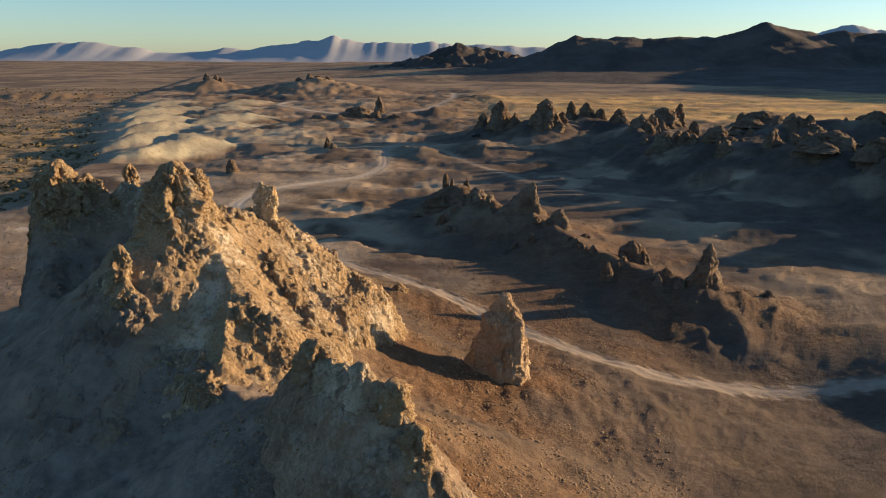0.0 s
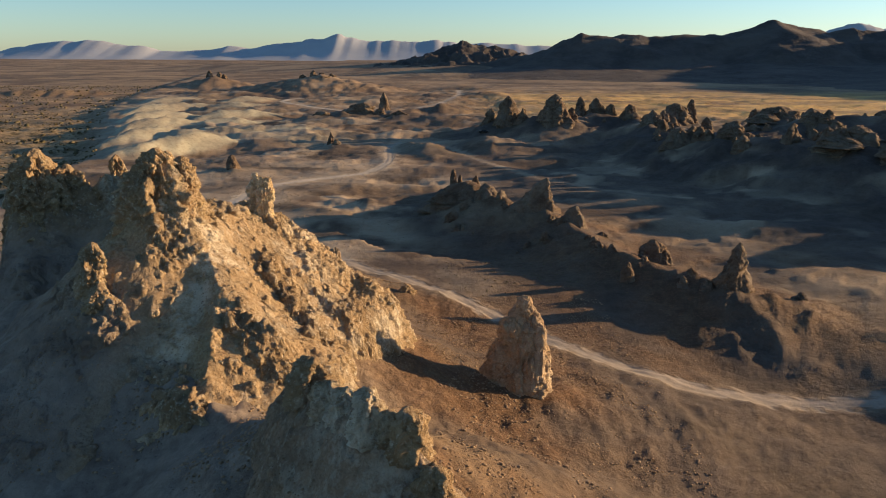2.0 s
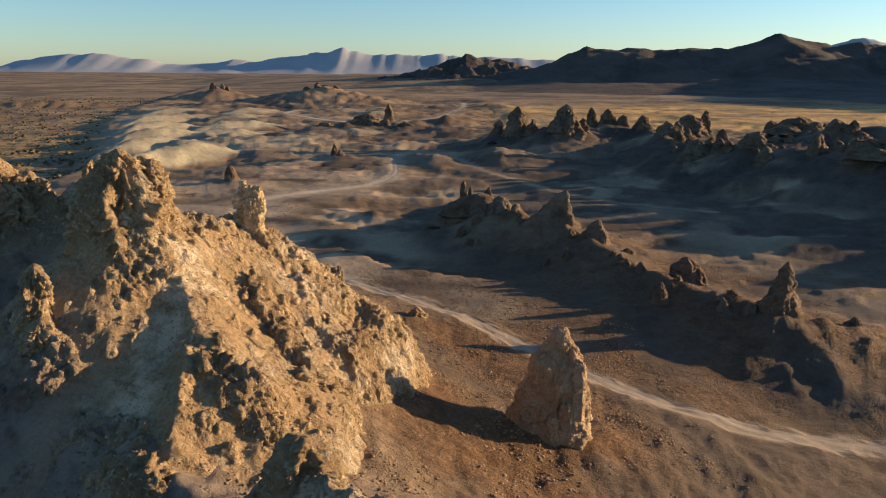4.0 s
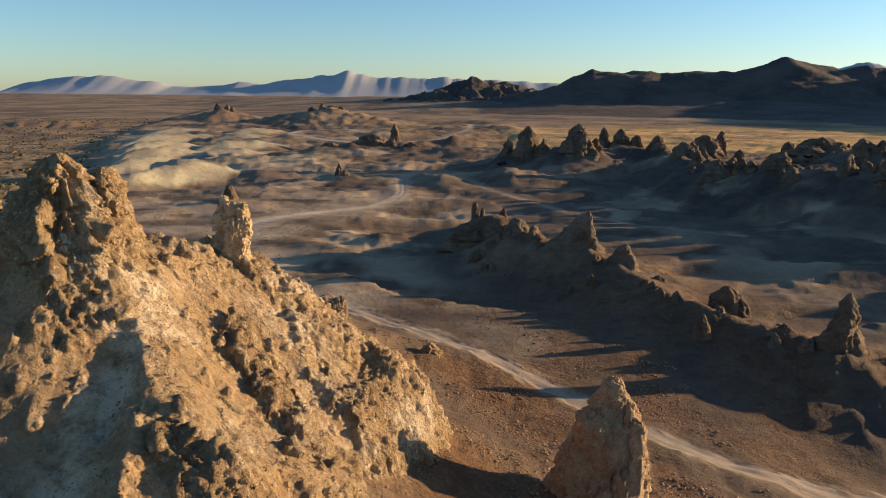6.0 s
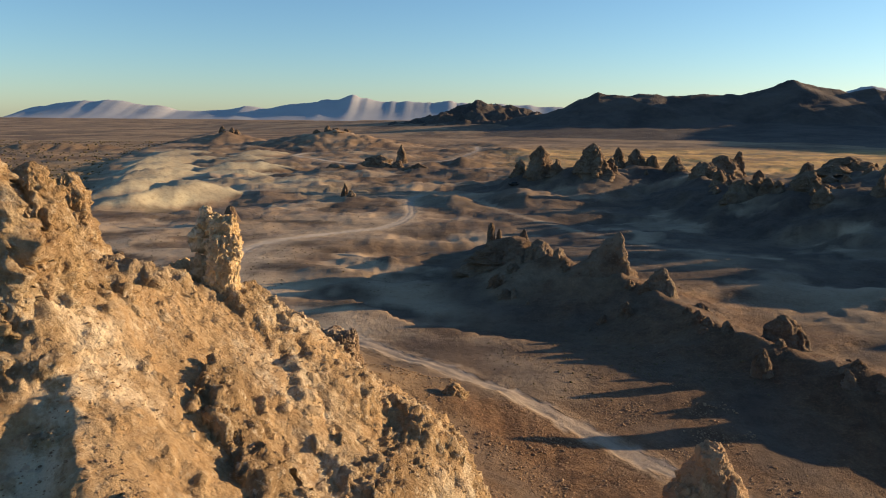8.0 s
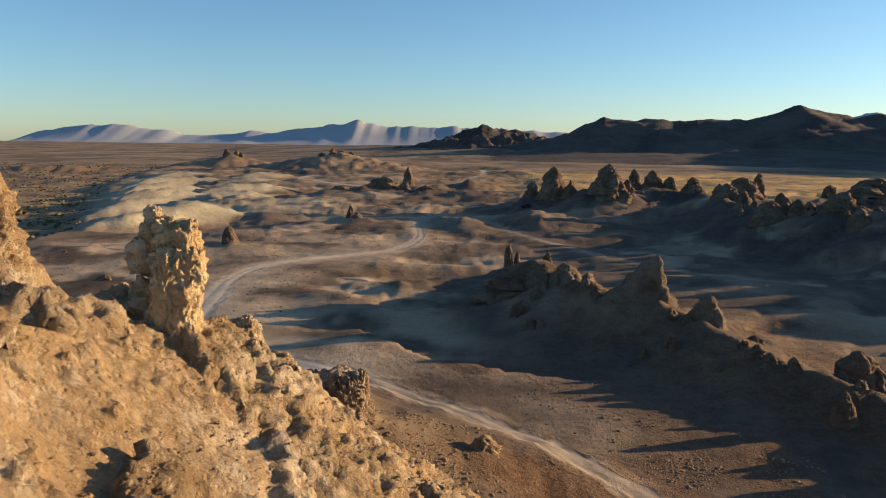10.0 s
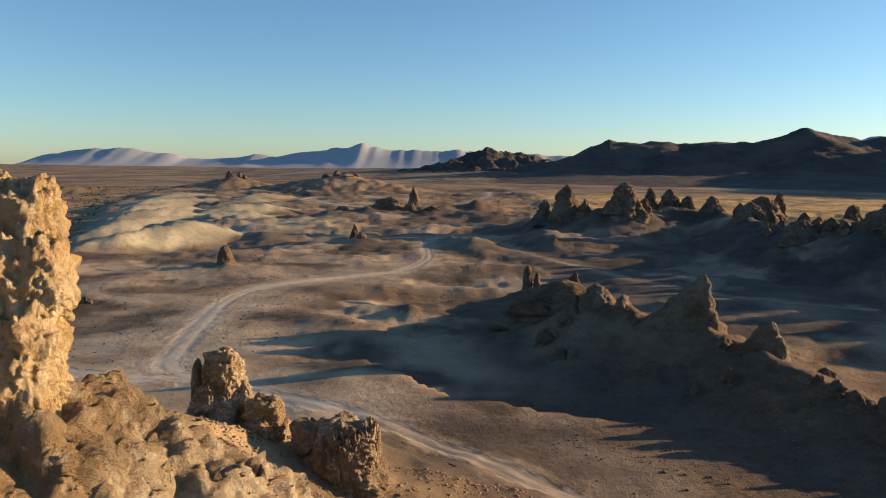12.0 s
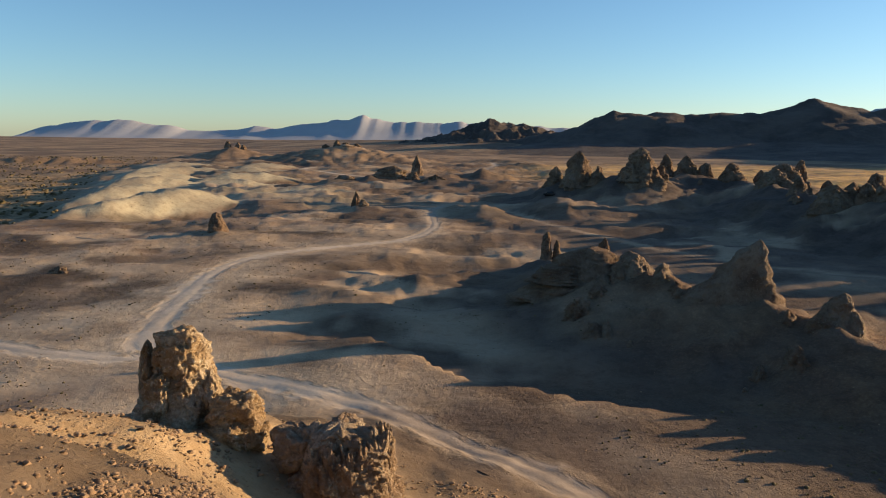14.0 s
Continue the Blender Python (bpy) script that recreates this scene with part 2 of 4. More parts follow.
# ---- materials ----
class Nodes:
    """A short hand for a node material."""

    def __init__(self, name, rough=0.9):
        self.mat = bpy.data.materials.new(name)
        self.mat.use_nodes = True
        self.tree = self.mat.node_tree
        self.bsdf = self.tree.nodes["Principled BSDF"]
        self.bsdf.inputs["Roughness"].default_value = rough
        self.bsdf.inputs["Specular IOR Level"].default_value = 0.2
        self.where = self.tree.nodes.new("ShaderNodeNewGeometry").outputs["Position"]

    def put(self, socket, value):
        if isinstance(value, bpy.types.NodeSocket):
            self.tree.links.new(value, socket)
        else:
            socket.default_value = (*value, 1.0) if isinstance(value, tuple) and len(value) == 3 else value

    def noise(self, scale, detail=4.0, rough=0.6, squash=None):
        node = self.tree.nodes.new("ShaderNodeTexNoise")
        at = self.where
        if squash:
            mul = self.tree.nodes.new("ShaderNodeVectorMath")
            mul.operation = "MULTIPLY"
            mul.inputs[1].default_value = squash
            self.tree.links.new(at, mul.inputs[0])
            at = mul.outputs[0]
        self.tree.links.new(at, node.inputs["Vector"])
        node.inputs["Scale"].default_value, node.inputs["Detail"].default_value = scale, detail
        node.inputs["Roughness"].default_value = rough
        return node.outputs["Fac"]

    def cells(self, scale, feature="F1"):
        node = self.tree.nodes.new("ShaderNodeTexVoronoi")
        node.feature = feature
        self.tree.links.new(self.where, node.inputs["Vector"])
        node.inputs["Scale"].default_value = scale
        return node.outputs["Distance"]

    def ramp(self, value, a, b, lo=0.0, hi=1.0):
        node = self.tree.nodes.new("ShaderNodeMapRange")
        node.inputs[1].default_value, node.inputs[2].default_value = a, b
        node.inputs[3].default_value, node.inputs[4].default_value = lo, hi
        self.put(node.inputs[0], value)
        return node.outputs[0]

    def mix(self, fac, a, b, kind="MIX"):
        node = self.tree.nodes.new("ShaderNodeMix")
        node.data_type, node.blend_type = "RGBA", kind
        self.put(node.inputs[0], fac)
        self.put(node.inputs[6], a)
        self.put(node.inputs[7], b)
        return node.outputs[2]

    def math(self, kind, a, b):
        node = self.tree.nodes.new("ShaderNodeMath")
        node.operation = kind
        self.put(node.inputs[0], a)
        self.put(node.inputs[1], b)
        return node.outputs[0]

    def attr(self, name):
        node = self.tree.nodes.new("ShaderNodeAttribute")
        node.attribute_name = name
        return node.outputs["Fac"]

    def up(self):
        node = self.tree.nodes.new("ShaderNodeSeparateXYZ")
        geo = self.tree.nodes.new("ShaderNodeNewGeometry")
        self.tree.links.new(geo.outputs["Normal"], node.inputs[0])
        return node.outputs[2]

    def random(self):
        return self.tree.nodes.new("ShaderNodeObjectInfo").outputs["Random"]

    def island(self):
        return self.tree.nodes.new("ShaderNodeNewGeometry").outputs["Random Per Island"]

    def done(self, colour, bump=None, depth=0.2, strength=0.7):
        self.put(self.bsdf.inputs["Base Color"], colour)
        if bump is not None:
            node = self.tree.nodes.new("ShaderNodeBump")
            node.inputs["Strength"].default_value, node.inputs["Distance"].default_value = strength, depth
            self.put(node.inputs["Height"], bump)
            self.tree.links.new(node.outputs[0], self.bsdf.inputs["Normal"])
        return self.mat


def ground_material():
    n = Nodes("desert_ground", 0.95)
    soil = n.mix(n.ramp(n.noise(0.018, 5), 0.38, 0.62), (0.20, 0.137, 0.085), (0.33, 0.235, 0.148))
    soil = n.mix(n.ramp(n.noise(0.11, 6), 0.45, 0.7, 0.0, 0.45), soil, (0.31, 0.235, 0.17))
    soil = n.mix(n.ramp(n.noise(0.045, 7, 0.65), 0.46, 0.6, 0.0, 0.55), soil, (0.16, 0.108, 0.08))
    soil = n.mix(n.ramp(n.noise(0.07, 6, 0.6), 0.52, 0.62, 0.0, 0.5), soil, (0.35, 0.275, 0.205))
    soil = n.mix(n.attr("sand"), soil, n.mix(n.ramp(n.noise(1.1, 6, 0.7), 0.38, 0.62), (0.52, 0.35, 0.175), (0.68, 0.49, 0.27)))
    soil = n.mix(n.attr("orange"), soil, n.mix(n.ramp(n.noise(0.42, 8, 0.7), 0.40, 0.60), (0.118, 0.060, 0.028), (0.205, 0.115, 0.056)))
    soil = n.mix(n.attr("brown"), soil, n.mix(n.ramp(n.noise(0.16, 6, 0.65), 0.36, 0.64), (0.064, 0.045, 0.030), (0.112, 0.079, 0.052)))
    # darker soil of mounds and right-hand flats; shade there is partly this colour
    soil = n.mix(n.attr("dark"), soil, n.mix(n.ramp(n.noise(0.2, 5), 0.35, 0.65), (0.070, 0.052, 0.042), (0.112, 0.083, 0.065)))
    # greyer loose slope left of the butte, its shade worked into the colour
    soil = n.mix(n.attr("shaded_scree"), soil, n.mix(n.ramp(n.noise(0.3, 7, 0.65), 0.38, 0.62), (0.18, 0.138, 0.105), (0.28, 0.22, 0.165)))
    soil = n.mix(n.attr("pale"), soil, n.mix(n.ramp(n.noise(0.05, 5), 0.4, 0.65), (0.49, 0.43, 0.29), (0.33, 0.285, 0.20)))
    soil = n.mix(n.attr("dust"), soil, n.mix(n.ramp(n.noise(0.25, 4), 0.35, 0.7), (0.60, 0.455, 0.295), (0.45, 0.33, 0.205)))
    soil = n.mix(n.ramp(n.attr("scrub"), 0, 1, 0.0, 0.8), soil, n.mix(n.ramp(n.noise(0.03, 5), 0.4, 0.6), (0.44, 0.31, 0.15), (0.33, 0.23, 0.12)))
    soil = n.mix(n.math("MULTIPLY", n.attr("scrub"), n.ramp(n.noise(0.16, 8, 0.75), 0.47, 0.57)), soil, (0.115, 0.088, 0.042))
    soil = n.mix(n.ramp(n.attr("open"), 0.2, 1, 0.0, 0.8), soil, n.mix(n.ramp(n.noise(0.012, 8, 0.65, (0.35, 1, 1)), 0.42, 0.6), (0.42, 0.285, 0.16), (0.25, 0.165, 0.10)))
    far = n.ramp(n.noise(0.008, 10, 0.72, (1, 0.6, 1)), 0.46, 0.58, 0.0, 0.8)
    soil = n.mix(n.math("MULTIPLY", far, n.ramp(n.attr("open"), 0, 1)), soil, (0.10, 0.068, 0.05))
    # dry grass strip, its gold raised for the low sun on the blades
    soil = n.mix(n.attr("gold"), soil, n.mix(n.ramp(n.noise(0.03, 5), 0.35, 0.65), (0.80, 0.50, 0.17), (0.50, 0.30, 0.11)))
    stones = n.ramp(n.cells(2.2), 0.10, 0.28, 1.0, 0.0)
    stones = n.math("MULTIPLY", stones, n.ramp(n.noise(0.22, 3), 0.42, 0.58))
    soil = n.mix(n.math("MULTIPLY", stones, n.ramp(n.attr("pale"), 0, 1, 0.5, 0.1)), soil, n.mix(0.5, soil, (0.12, 0.08, 0.055)))
    soil = n.mix(n.ramp(n.noise(1.7, 4, 0.7), 0.3, 0.7, 0.0, 0.25), soil, n.mix(1.0, soil, (0.62, 0.58, 0.55), "MULTIPLY"))
    soil = n.mix(n.ramp(n.noise(0.55, 9, 0.75), 0.48, 0.62, 0.0, 0.45), soil, n.mix(1.0, soil, (0.5, 0.45, 0.42), "MULTIPLY"))
    gravel = n.math("MULTIPLY", n.attr("orange"), n.ramp(n.noise(2.4, 6, 0.8), 0.50, 0.60))
    soil = n.mix(gravel, soil, n.mix(1.0, soil, (1.45, 1.42, 1.38), "MULTIPLY"))
    powder = n.mix(n.ramp(n.noise(0.12, 6, 0.65), 0.35, 0.65), (0.58, 0.44, 0.29), (0.42, 0.31, 0.195))
    soil = n.mix(n.math("MULTIPLY", n.attr("dust"), 0.8), soil, powder)
    driven = n.mix(n.ramp(n.noise(0.5, 6, 0.65), 0.36, 0.64), (0.38, 0.305, 0.23), (0.285, 0.225, 0.168))
    driven = n.mix(n.math("MULTIPLY", n.attr("rut"), n.ramp(n.noise(0.9, 5), 0.35, 0.65, 0.1, 0.7)), driven, (0.235, 0.188, 0.14))
    driven = n.mix(n.ramp(n.attr("dust"), 0.4, 0.8, 0.0, 0.8), driven, (0.70, 0.56, 0.40))
    soil = n.mix(n.math("MULTIPLY", n.attr("track"), n.ramp(n.noise(0.8, 6, 0.7), 0.3, 0.5, 0.7, 1.0)), soil, driven)
    bump = n.math("ADD", n.math("MULTIPLY", n.noise(0.8, 9, 0.7), 1.3), n.math("MULTIPLY", stones, 0.35))
    bump = n.math("MULTIPLY", bump, n.ramp(n.attr("track"), 0, 1, 1.0, 0.3))
    bump = n.math("MULTIPLY", bump, n.ramp(n.noise(0.06, 4), 0.35, 0.65, 0.25, 1.0))
    bump = n.math("MULTIPLY", bump, n.ramp(n.attr("orange"), 0.2, 0.8, 0.55, 1.5))
    return n.done(soil, bump, 0.55, 0.9)


def rock_material(name, light, dark, crust, sand=0.85):
    n = Nodes(name, 0.92)
    col = n.mix(n.ramp(n.noise(0.35, 6, 0.65), 0.36, 0.62), dark, light)
    col = n.mix(n.ramp(n.noise(0.13, 5, 0.6), 0.49, 0.63, 0.0, 0.85), col, crust)
    col = n.mix(n.ramp(n.noise(1.6, 6, 0.7), 0.30, 0.52, 0.55, 0.0), col, n.mix(1.0, dark, (0.45, 0.40, 0.36), "MULTIPLY"))
    col = n.mix(n.ramp(n.noise(0.6, 5, 0.6, (1, 1, 0.18)), 0.5, 0.72, 0.0, 0.5), col, n.mix(1.0, light, (0.78, 0.62, 0.5), "MULTIPLY"))
    col = n.mix(n.ramp(n.random(), 0, 1, 0.0, 0.22), col, n.mix(1.0, col, (0.8, 0.74, 0.68), "MULTIPLY"))
    grit = n.ramp(n.noise(3.2, 5, 0.7), 0.42, 0.60)
    sandy = n.mix(grit, n.mix(1.0, light, (0.60, 0.54, 0.48), "MULTIPLY"), n.mix(1.0, light, (0.92, 0.90, 0.90), "MULTIPLY"))
    sandy = n.mix(n.ramp(n.noise(0.28, 6, 0.65), 0.42, 0.62, 0.0, 0.6), sandy, n.mix(1.0, light, (0.70, 0.58, 0.46), "MULTIPLY"))
    drift = n.math("MAXIMUM", n.math("MULTIPLY", n.ramp(n.up(), 0.55, 0.8), sand), n.math("MULTIPLY", n.attr("sandy"), 0.9))
    drift = n.math("MULTIPLY", drift, n.ramp(n.attr("bare"), 0.2, 0.8, 1.0, 0.12))
    col = n.mix(n.math("MULTIPLY", n.attr("bare"), n.ramp(n.noise(1.1, 7, 0.7), 0.36, 0.60, 0.15, 0.8)), col, n.mix(1.0, dark, (0.82, 0.82, 0.82), "MULTIPLY"))
    col = n.mix(n.math("MULTIPLY", drift, n.ramp(n.noise(1.1, 8, 0.72), 0.36, 0.52, 0.12, 1.0)), col, sandy)
    col = n.mix(n.math("MULTIPLY", n.attr("cream"), n.ramp(n.noise(0.9, 7, 0.7), 0.40, 0.56, 0.0, 0.65)), col, n.mix(1.0, crust, (1.0, 0.97, 0.93), "MULTIPLY"))
    col = n.mix(n.ramp(n.noise(5.5, 4, 0.7), 0.32, 0.46, 0.4, 0.0), col, n.mix(1.0, col, (0.5, 0.45, 0.42), "MULTIPLY"))
    col = n.mix(n.math("MULTIPLY", n.ramp(n.noise(2.3, 7, 0.72), 0.54, 0.66, 0.0, 0.7), n.ramp(drift, 0, 1, 1.0, 0.25)), col, crust)
    # same shade-darkened grey on the butte's sunless flank
    col = n.mix(n.attr("shaded_scree"), col, n.mix(n.ramp(n.noise(0.3, 7, 0.65), 0.38, 0.62), (0.18, 0.138, 0.105), (0.28, 0.22, 0.165)))
    pits = n.ramp(n.cells(3.4), 0.05, 0.35)
    bump = n.math("ADD", n.math("ADD", n.noise(2.0, 10, 0.72), n.math("MULTIPLY", pits, 0.25)), n.math("MULTIPLY", n.noise(0.9, 6, 0.6, (1, 1, 0.22)), 1.0))
    bump = n.math("MULTIPLY", bump, n.ramp(n.attr("sandy"), 0.1, 0.9, 1.0, 0.6))
    return n.done(col, bump, 0.5, 0.9)


def stone_material():
    n = Nodes("loose_stone", 0.9)
    col = n.mix(n.island(), (0.33, 0.215, 0.12), (0.19, 0.12, 0.068))
    col = n.mix(n.ramp(n.noise(3.0, 5), 0.4, 0.65, 0.0, 0.45), col, (0.36, 0.26, 0.165))
    return n.done(col, n.noise(4, 5), 0.1, 0.8)


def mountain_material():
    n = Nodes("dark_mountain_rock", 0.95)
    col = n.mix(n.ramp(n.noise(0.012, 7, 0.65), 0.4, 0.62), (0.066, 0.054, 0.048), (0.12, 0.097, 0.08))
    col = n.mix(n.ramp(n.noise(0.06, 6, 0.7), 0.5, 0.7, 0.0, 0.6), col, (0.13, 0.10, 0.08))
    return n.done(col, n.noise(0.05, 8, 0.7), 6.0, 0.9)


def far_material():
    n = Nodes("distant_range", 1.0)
    # pale blue-grey, with the haze of distance mixed into the base colour
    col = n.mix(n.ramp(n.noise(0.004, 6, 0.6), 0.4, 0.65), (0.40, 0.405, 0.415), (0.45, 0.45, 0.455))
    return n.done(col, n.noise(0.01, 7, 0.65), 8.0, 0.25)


def scrub_material():
    n = Nodes("dry_scrub", 0.9)
    return n.done(n.mix(n.island(), (0.09, 0.07, 0.034), (0.16, 0.12, 0.06)), n.noise(6, 4), 0.1, 0.8)


def plain_material(name, colour, rough, metal=0.0):
    n = Nodes(name, rough)
    n.bsdf.inputs["Metallic"].default_value = metal
    return n.done(n.mix(n.ramp(n.noise(3.0, 4), 0.3, 0.7, 0.0, 0.5), colour, tuple(0.7 * c for c in colour)))


GROUND, STONE = ground_material(), stone_material()
TUFA = rock_material("tufa_rock", (0.445, 0.325, 0.183), (0.285, 0.193, 0.106), (0.67, 0.58, 0.435))
TUFA_WARM = rock_material("warm_tufa", (0.50, 0.355, 0.215), (0.37, 0.245, 0.14), (0.54, 0.41, 0.27), 0.5)
TUFA_MID = rock_material("brown_tufa", (0.36, 0.26, 0.17), (0.20, 0.14, 0.09), (0.50, 0.42, 0.31), 0.35)
# darker tufa copy: shade on mound and ridge rocks put into its colour
TUFA_DARK = rock_material("shaded_tufa", (0.205, 0.142, 0.092), (0.112, 0.076, 0.051), (0.25, 0.195, 0.14), 0.3)
PALE_TUFA = rock_material("pale_tufa", (0.70, 0.52, 0.28), (0.50, 0.335, 0.165), (0.80, 0.69, 0.50))
MOUNTAIN, FAR, SCRUB = mountain_material(), far_material(), scrub_material()


# ---- meshes ----
def grid_mesh(name, verts, nu, nv, wrap=False, cap=None):
    """A mesh from nu rows of nv vertices; wrap joins each row's end to its start; cap closes the last row with one vertex."""
    idx = np.arange(nu * nv).reshape(nu, nv)
    if wrap:
        idx = np.concatenate([idx, idx[:, :1]], 1)
    quads = np.stack([idx[:-1, :-1], idx[:-1, 1:], idx[1:, 1:], idx[1:, :-1]], -1).reshape(-1, 4)
    loops, sizes = quads.ravel(), np.full(len(quads), 4)
    if cap is not None:
        verts = np.concatenate([verts, [cap]])
        tris = np.stack([idx[-1, :-1], idx[-1, 1:], np.full(idx.shape[1] - 1, len(verts) - 1)], -1)
        loops, sizes = np.concatenate([loops, tris.ravel()]), np.concatenate([sizes, np.full(len(tris), 3)])
    return raw_mesh(name, verts, loops, sizes)


def raw_mesh(name, verts, loops, sizes, smooth_faces=True):
    me = bpy.data.meshes.new(name)
    me.vertices.add(len(verts))
    me.vertices.foreach_set("co", np.asarray(verts, np.float32).ravel())
    me.loops.add(len(loops))
    me.loops.foreach_set("vertex_index", np.asarray(loops, np.int32))
    me.polygons.add(len(sizes))
    starts = np.concatenate([[0], np.cumsum(sizes)[:-1]])
    me.polygons.foreach_set("loop_start", starts.astype(np.int32))
    me.polygons.foreach_set("use_smooth", np.full(len(sizes), smooth_faces))
    me.update(calc_edges=True)
    me.validate()
    return me


def put_mesh(name, me, material, parent=None, **tags):
    me.materials.append(material)
    ob = new(name, me)
    ob.parent = parent
    return tagged(ob, **tags)


def weight(me, name, values):
    layer = me.attributes.new(name, "FLOAT", "POINT")
    layer.data.foreach_set("value", np.asarray(values, np.float32))


# ---- ground ----
def soil(x, y):
    """Where each kind of soil lies; some carry shade in their colour."""
    edge = x - left_edge(y)
    pale = smooth(-14, 10, edge) * smooth(170, 70, edge) * smooth(290, 330, y) * smooth(950, 700, y)
    pale = pale * smooth(0.25, 0.6, 0.5 + 0.6 * fbm(x / 60, y / 70, 3.0, 3) + 0.5 * smooth(60, 0, edge))
    pale = 0.55 * pale
    for line, slope in DUNES:
        pale = np.maximum(pale, smooth(-0.8, 0.5, crest(x, y, line, slope)))
    orange = smooth(26, 8, away(x, y, [(0, 40), (2, 70), (6, 95), (-4, 112)])) * 0.95
    orange = np.maximum(orange, smooth(60, 10, away(x, y, [(30, 128), (50, 135), (45, 155), (30, 175), (24, 190)])) * 0.85)
    orange = np.maximum(orange, 0.75 * smooth(240, 330, y) * smooth(-60, 20, x + 0.06 * y) * smooth(1000, 700, y) * (0.4 + 0.6 * smooth(500, 620, y)))
    orange = np.maximum(orange, 0.5 * smooth(12, 2, away(x, y, [(-54, 340), (-44, 345), (-34, 335)])))
    orange = orange * np.clip(0.85 + 0.8 * fbm(x / 18, y / 18, 6.0, 3), 0, 1)
    dust = np.zeros_like(x)
    for line, width in ROADS:
        dust = np.maximum(dust, smooth(width * np.where(y < 150, 0.9, 1.7), width * 0.4, away(x, y, line) + 1.2 * fbm(x / 5, y / 5, 9.0, 3)) * np.where(y < 150, 0.35, 0.7))
    spread = 2.0 * np.exp(-((x + 52) / 24)**2 - ((y - 164) / 15)**2) + 0.8 * np.exp(-((x + 58) / 14)**2 - ((y - 205) / 30)**2) + 0.45 * np.exp(-((x + 50) / 34)**2 - ((y - 262) / 16)**2)
    spread = spread + 0.5 * np.exp(-((x + 8) / 22)**2 - ((y - 252) / 8)**2) + 0.4 * np.exp(-((x - 55) / 32)**2 - ((y - 222) / 16)**2) + 0.3 * np.exp(-((x - 85) / 30)**2 - ((y - 150) / 16)**2)
    spread = spread + 0.40 * np.exp(-((x - 80) / 26)**2 - ((y - 136) / 18)**2) + 1.1 * np.exp(-((x + 60) / 20)**2 - ((y - 176) / 20)**2) + 0.7 * np.exp(-((x + 44) / 22)**2 - ((y - 158) / 8)**2)
    spread = spread + 0.35 * np.exp(-((x + 60) / 30)**2 - ((y - 290) / 14)**2)
    wash = 0.4 * np.exp(-(away(x, y, [(6, 128), (0, 145), (-8, 158), (-14, 175), (-22, 196)]) / 6)**2)
    dust = np.maximum(dust, np.clip(spread + wash, 0, 1) * np.clip(0.62 + 1.2 * fbm(x / 22, y / 15, 2.0, 4, 0.55), 0.05, 1))
    fan = 0.9 * np.exp(-((x + 54) / 18)**2 - ((y - 167) / 9)**2) + 0.75 * smooth(9, 2, away(x, y, [(-54, 171), (-57, 190), (-59, 214), (-58, 238), (-48, 252)])) + 0.5 * np.exp(-((x + 46) / 16)**2 - ((y - 258) / 8)**2)
    dust = np.maximum(dust, np.clip(fan, 0, 1) * np.clip(0.85 + 0.5 * fbm(x / 7, y / 7, 12.0, 4), 0.3, 1))
    flats = smooth(150, 200, y) * smooth(-10, 20, edge) * smooth(160, 90, x) * smooth(1200, 700, y)
    dust = np.maximum(dust, 0.5 * flats * smooth(0.22, 0.5, fbm(x / 40, y / 34, 14.0, 5, 0.55)))
    sand = smooth(17, 7, away(x, y, [(-29, 92), (-33, 104), (-34, 116), (-30, 126), (-20, 122)])) * np.clip(0.9 + 0.5 * fbm(x / 6, y / 6, 2.0, 3), 0, 1)
    sand = np.maximum(sand, 0.7 * smooth(12, 4, away(x, y, [(-12, 64), (-6, 54), (-14, 78), (-6, 86)])))
    brown = 0.95 * smooth(-46, -26, x + 0.10 * (y - 120)) * smooth(285, 200, y) * np.clip(0.95 + 0.6 * fbm(x / 16, y / 16, 3.0, 3), 0, 1)
    brown = np.maximum(brown, np.exp(-((x + 88) / 26)**4 - ((y - 206) / 30)**4) * np.clip(1.0 + 0.8 * fbm(x / 14, y / 14, 8.0, 3), 0, 1))
    brown = np.maximum(brown, 0.85 * flats * smooth(0.12, 0.40, fbm(x / 34, y / 26, 33.0, 5, 0.55)))
    brown = brown * (1 - 0.8 * orange) * (1 - 0.7 * np.clip(dust, 0, 1))
    # slopes turned from the sun, darkened by colour
    shaded_scree = smooth(36, 14, away(x, y, [(-46, 84), (-38, 68), (-28, 56), (-20, 48)])) * smooth(-2, -14, x - 0.25 * (y - 50))
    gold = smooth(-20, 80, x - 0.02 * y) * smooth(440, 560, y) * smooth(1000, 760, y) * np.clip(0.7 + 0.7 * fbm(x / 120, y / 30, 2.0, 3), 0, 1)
    scrub = smooth(0, 25, -edge) * smooth(2200, 600, y)
    # mounds and the right side, where soil colour also deepens the shade
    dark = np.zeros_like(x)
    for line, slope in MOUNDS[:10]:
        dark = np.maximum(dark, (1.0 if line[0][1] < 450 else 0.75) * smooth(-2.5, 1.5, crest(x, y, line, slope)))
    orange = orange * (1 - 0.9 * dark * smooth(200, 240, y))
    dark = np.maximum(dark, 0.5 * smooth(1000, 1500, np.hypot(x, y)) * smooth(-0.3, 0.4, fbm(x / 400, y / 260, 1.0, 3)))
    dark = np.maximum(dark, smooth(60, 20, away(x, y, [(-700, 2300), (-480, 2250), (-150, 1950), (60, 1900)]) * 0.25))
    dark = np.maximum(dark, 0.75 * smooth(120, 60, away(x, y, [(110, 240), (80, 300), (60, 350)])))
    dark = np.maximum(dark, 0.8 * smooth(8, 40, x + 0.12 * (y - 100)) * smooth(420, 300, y))
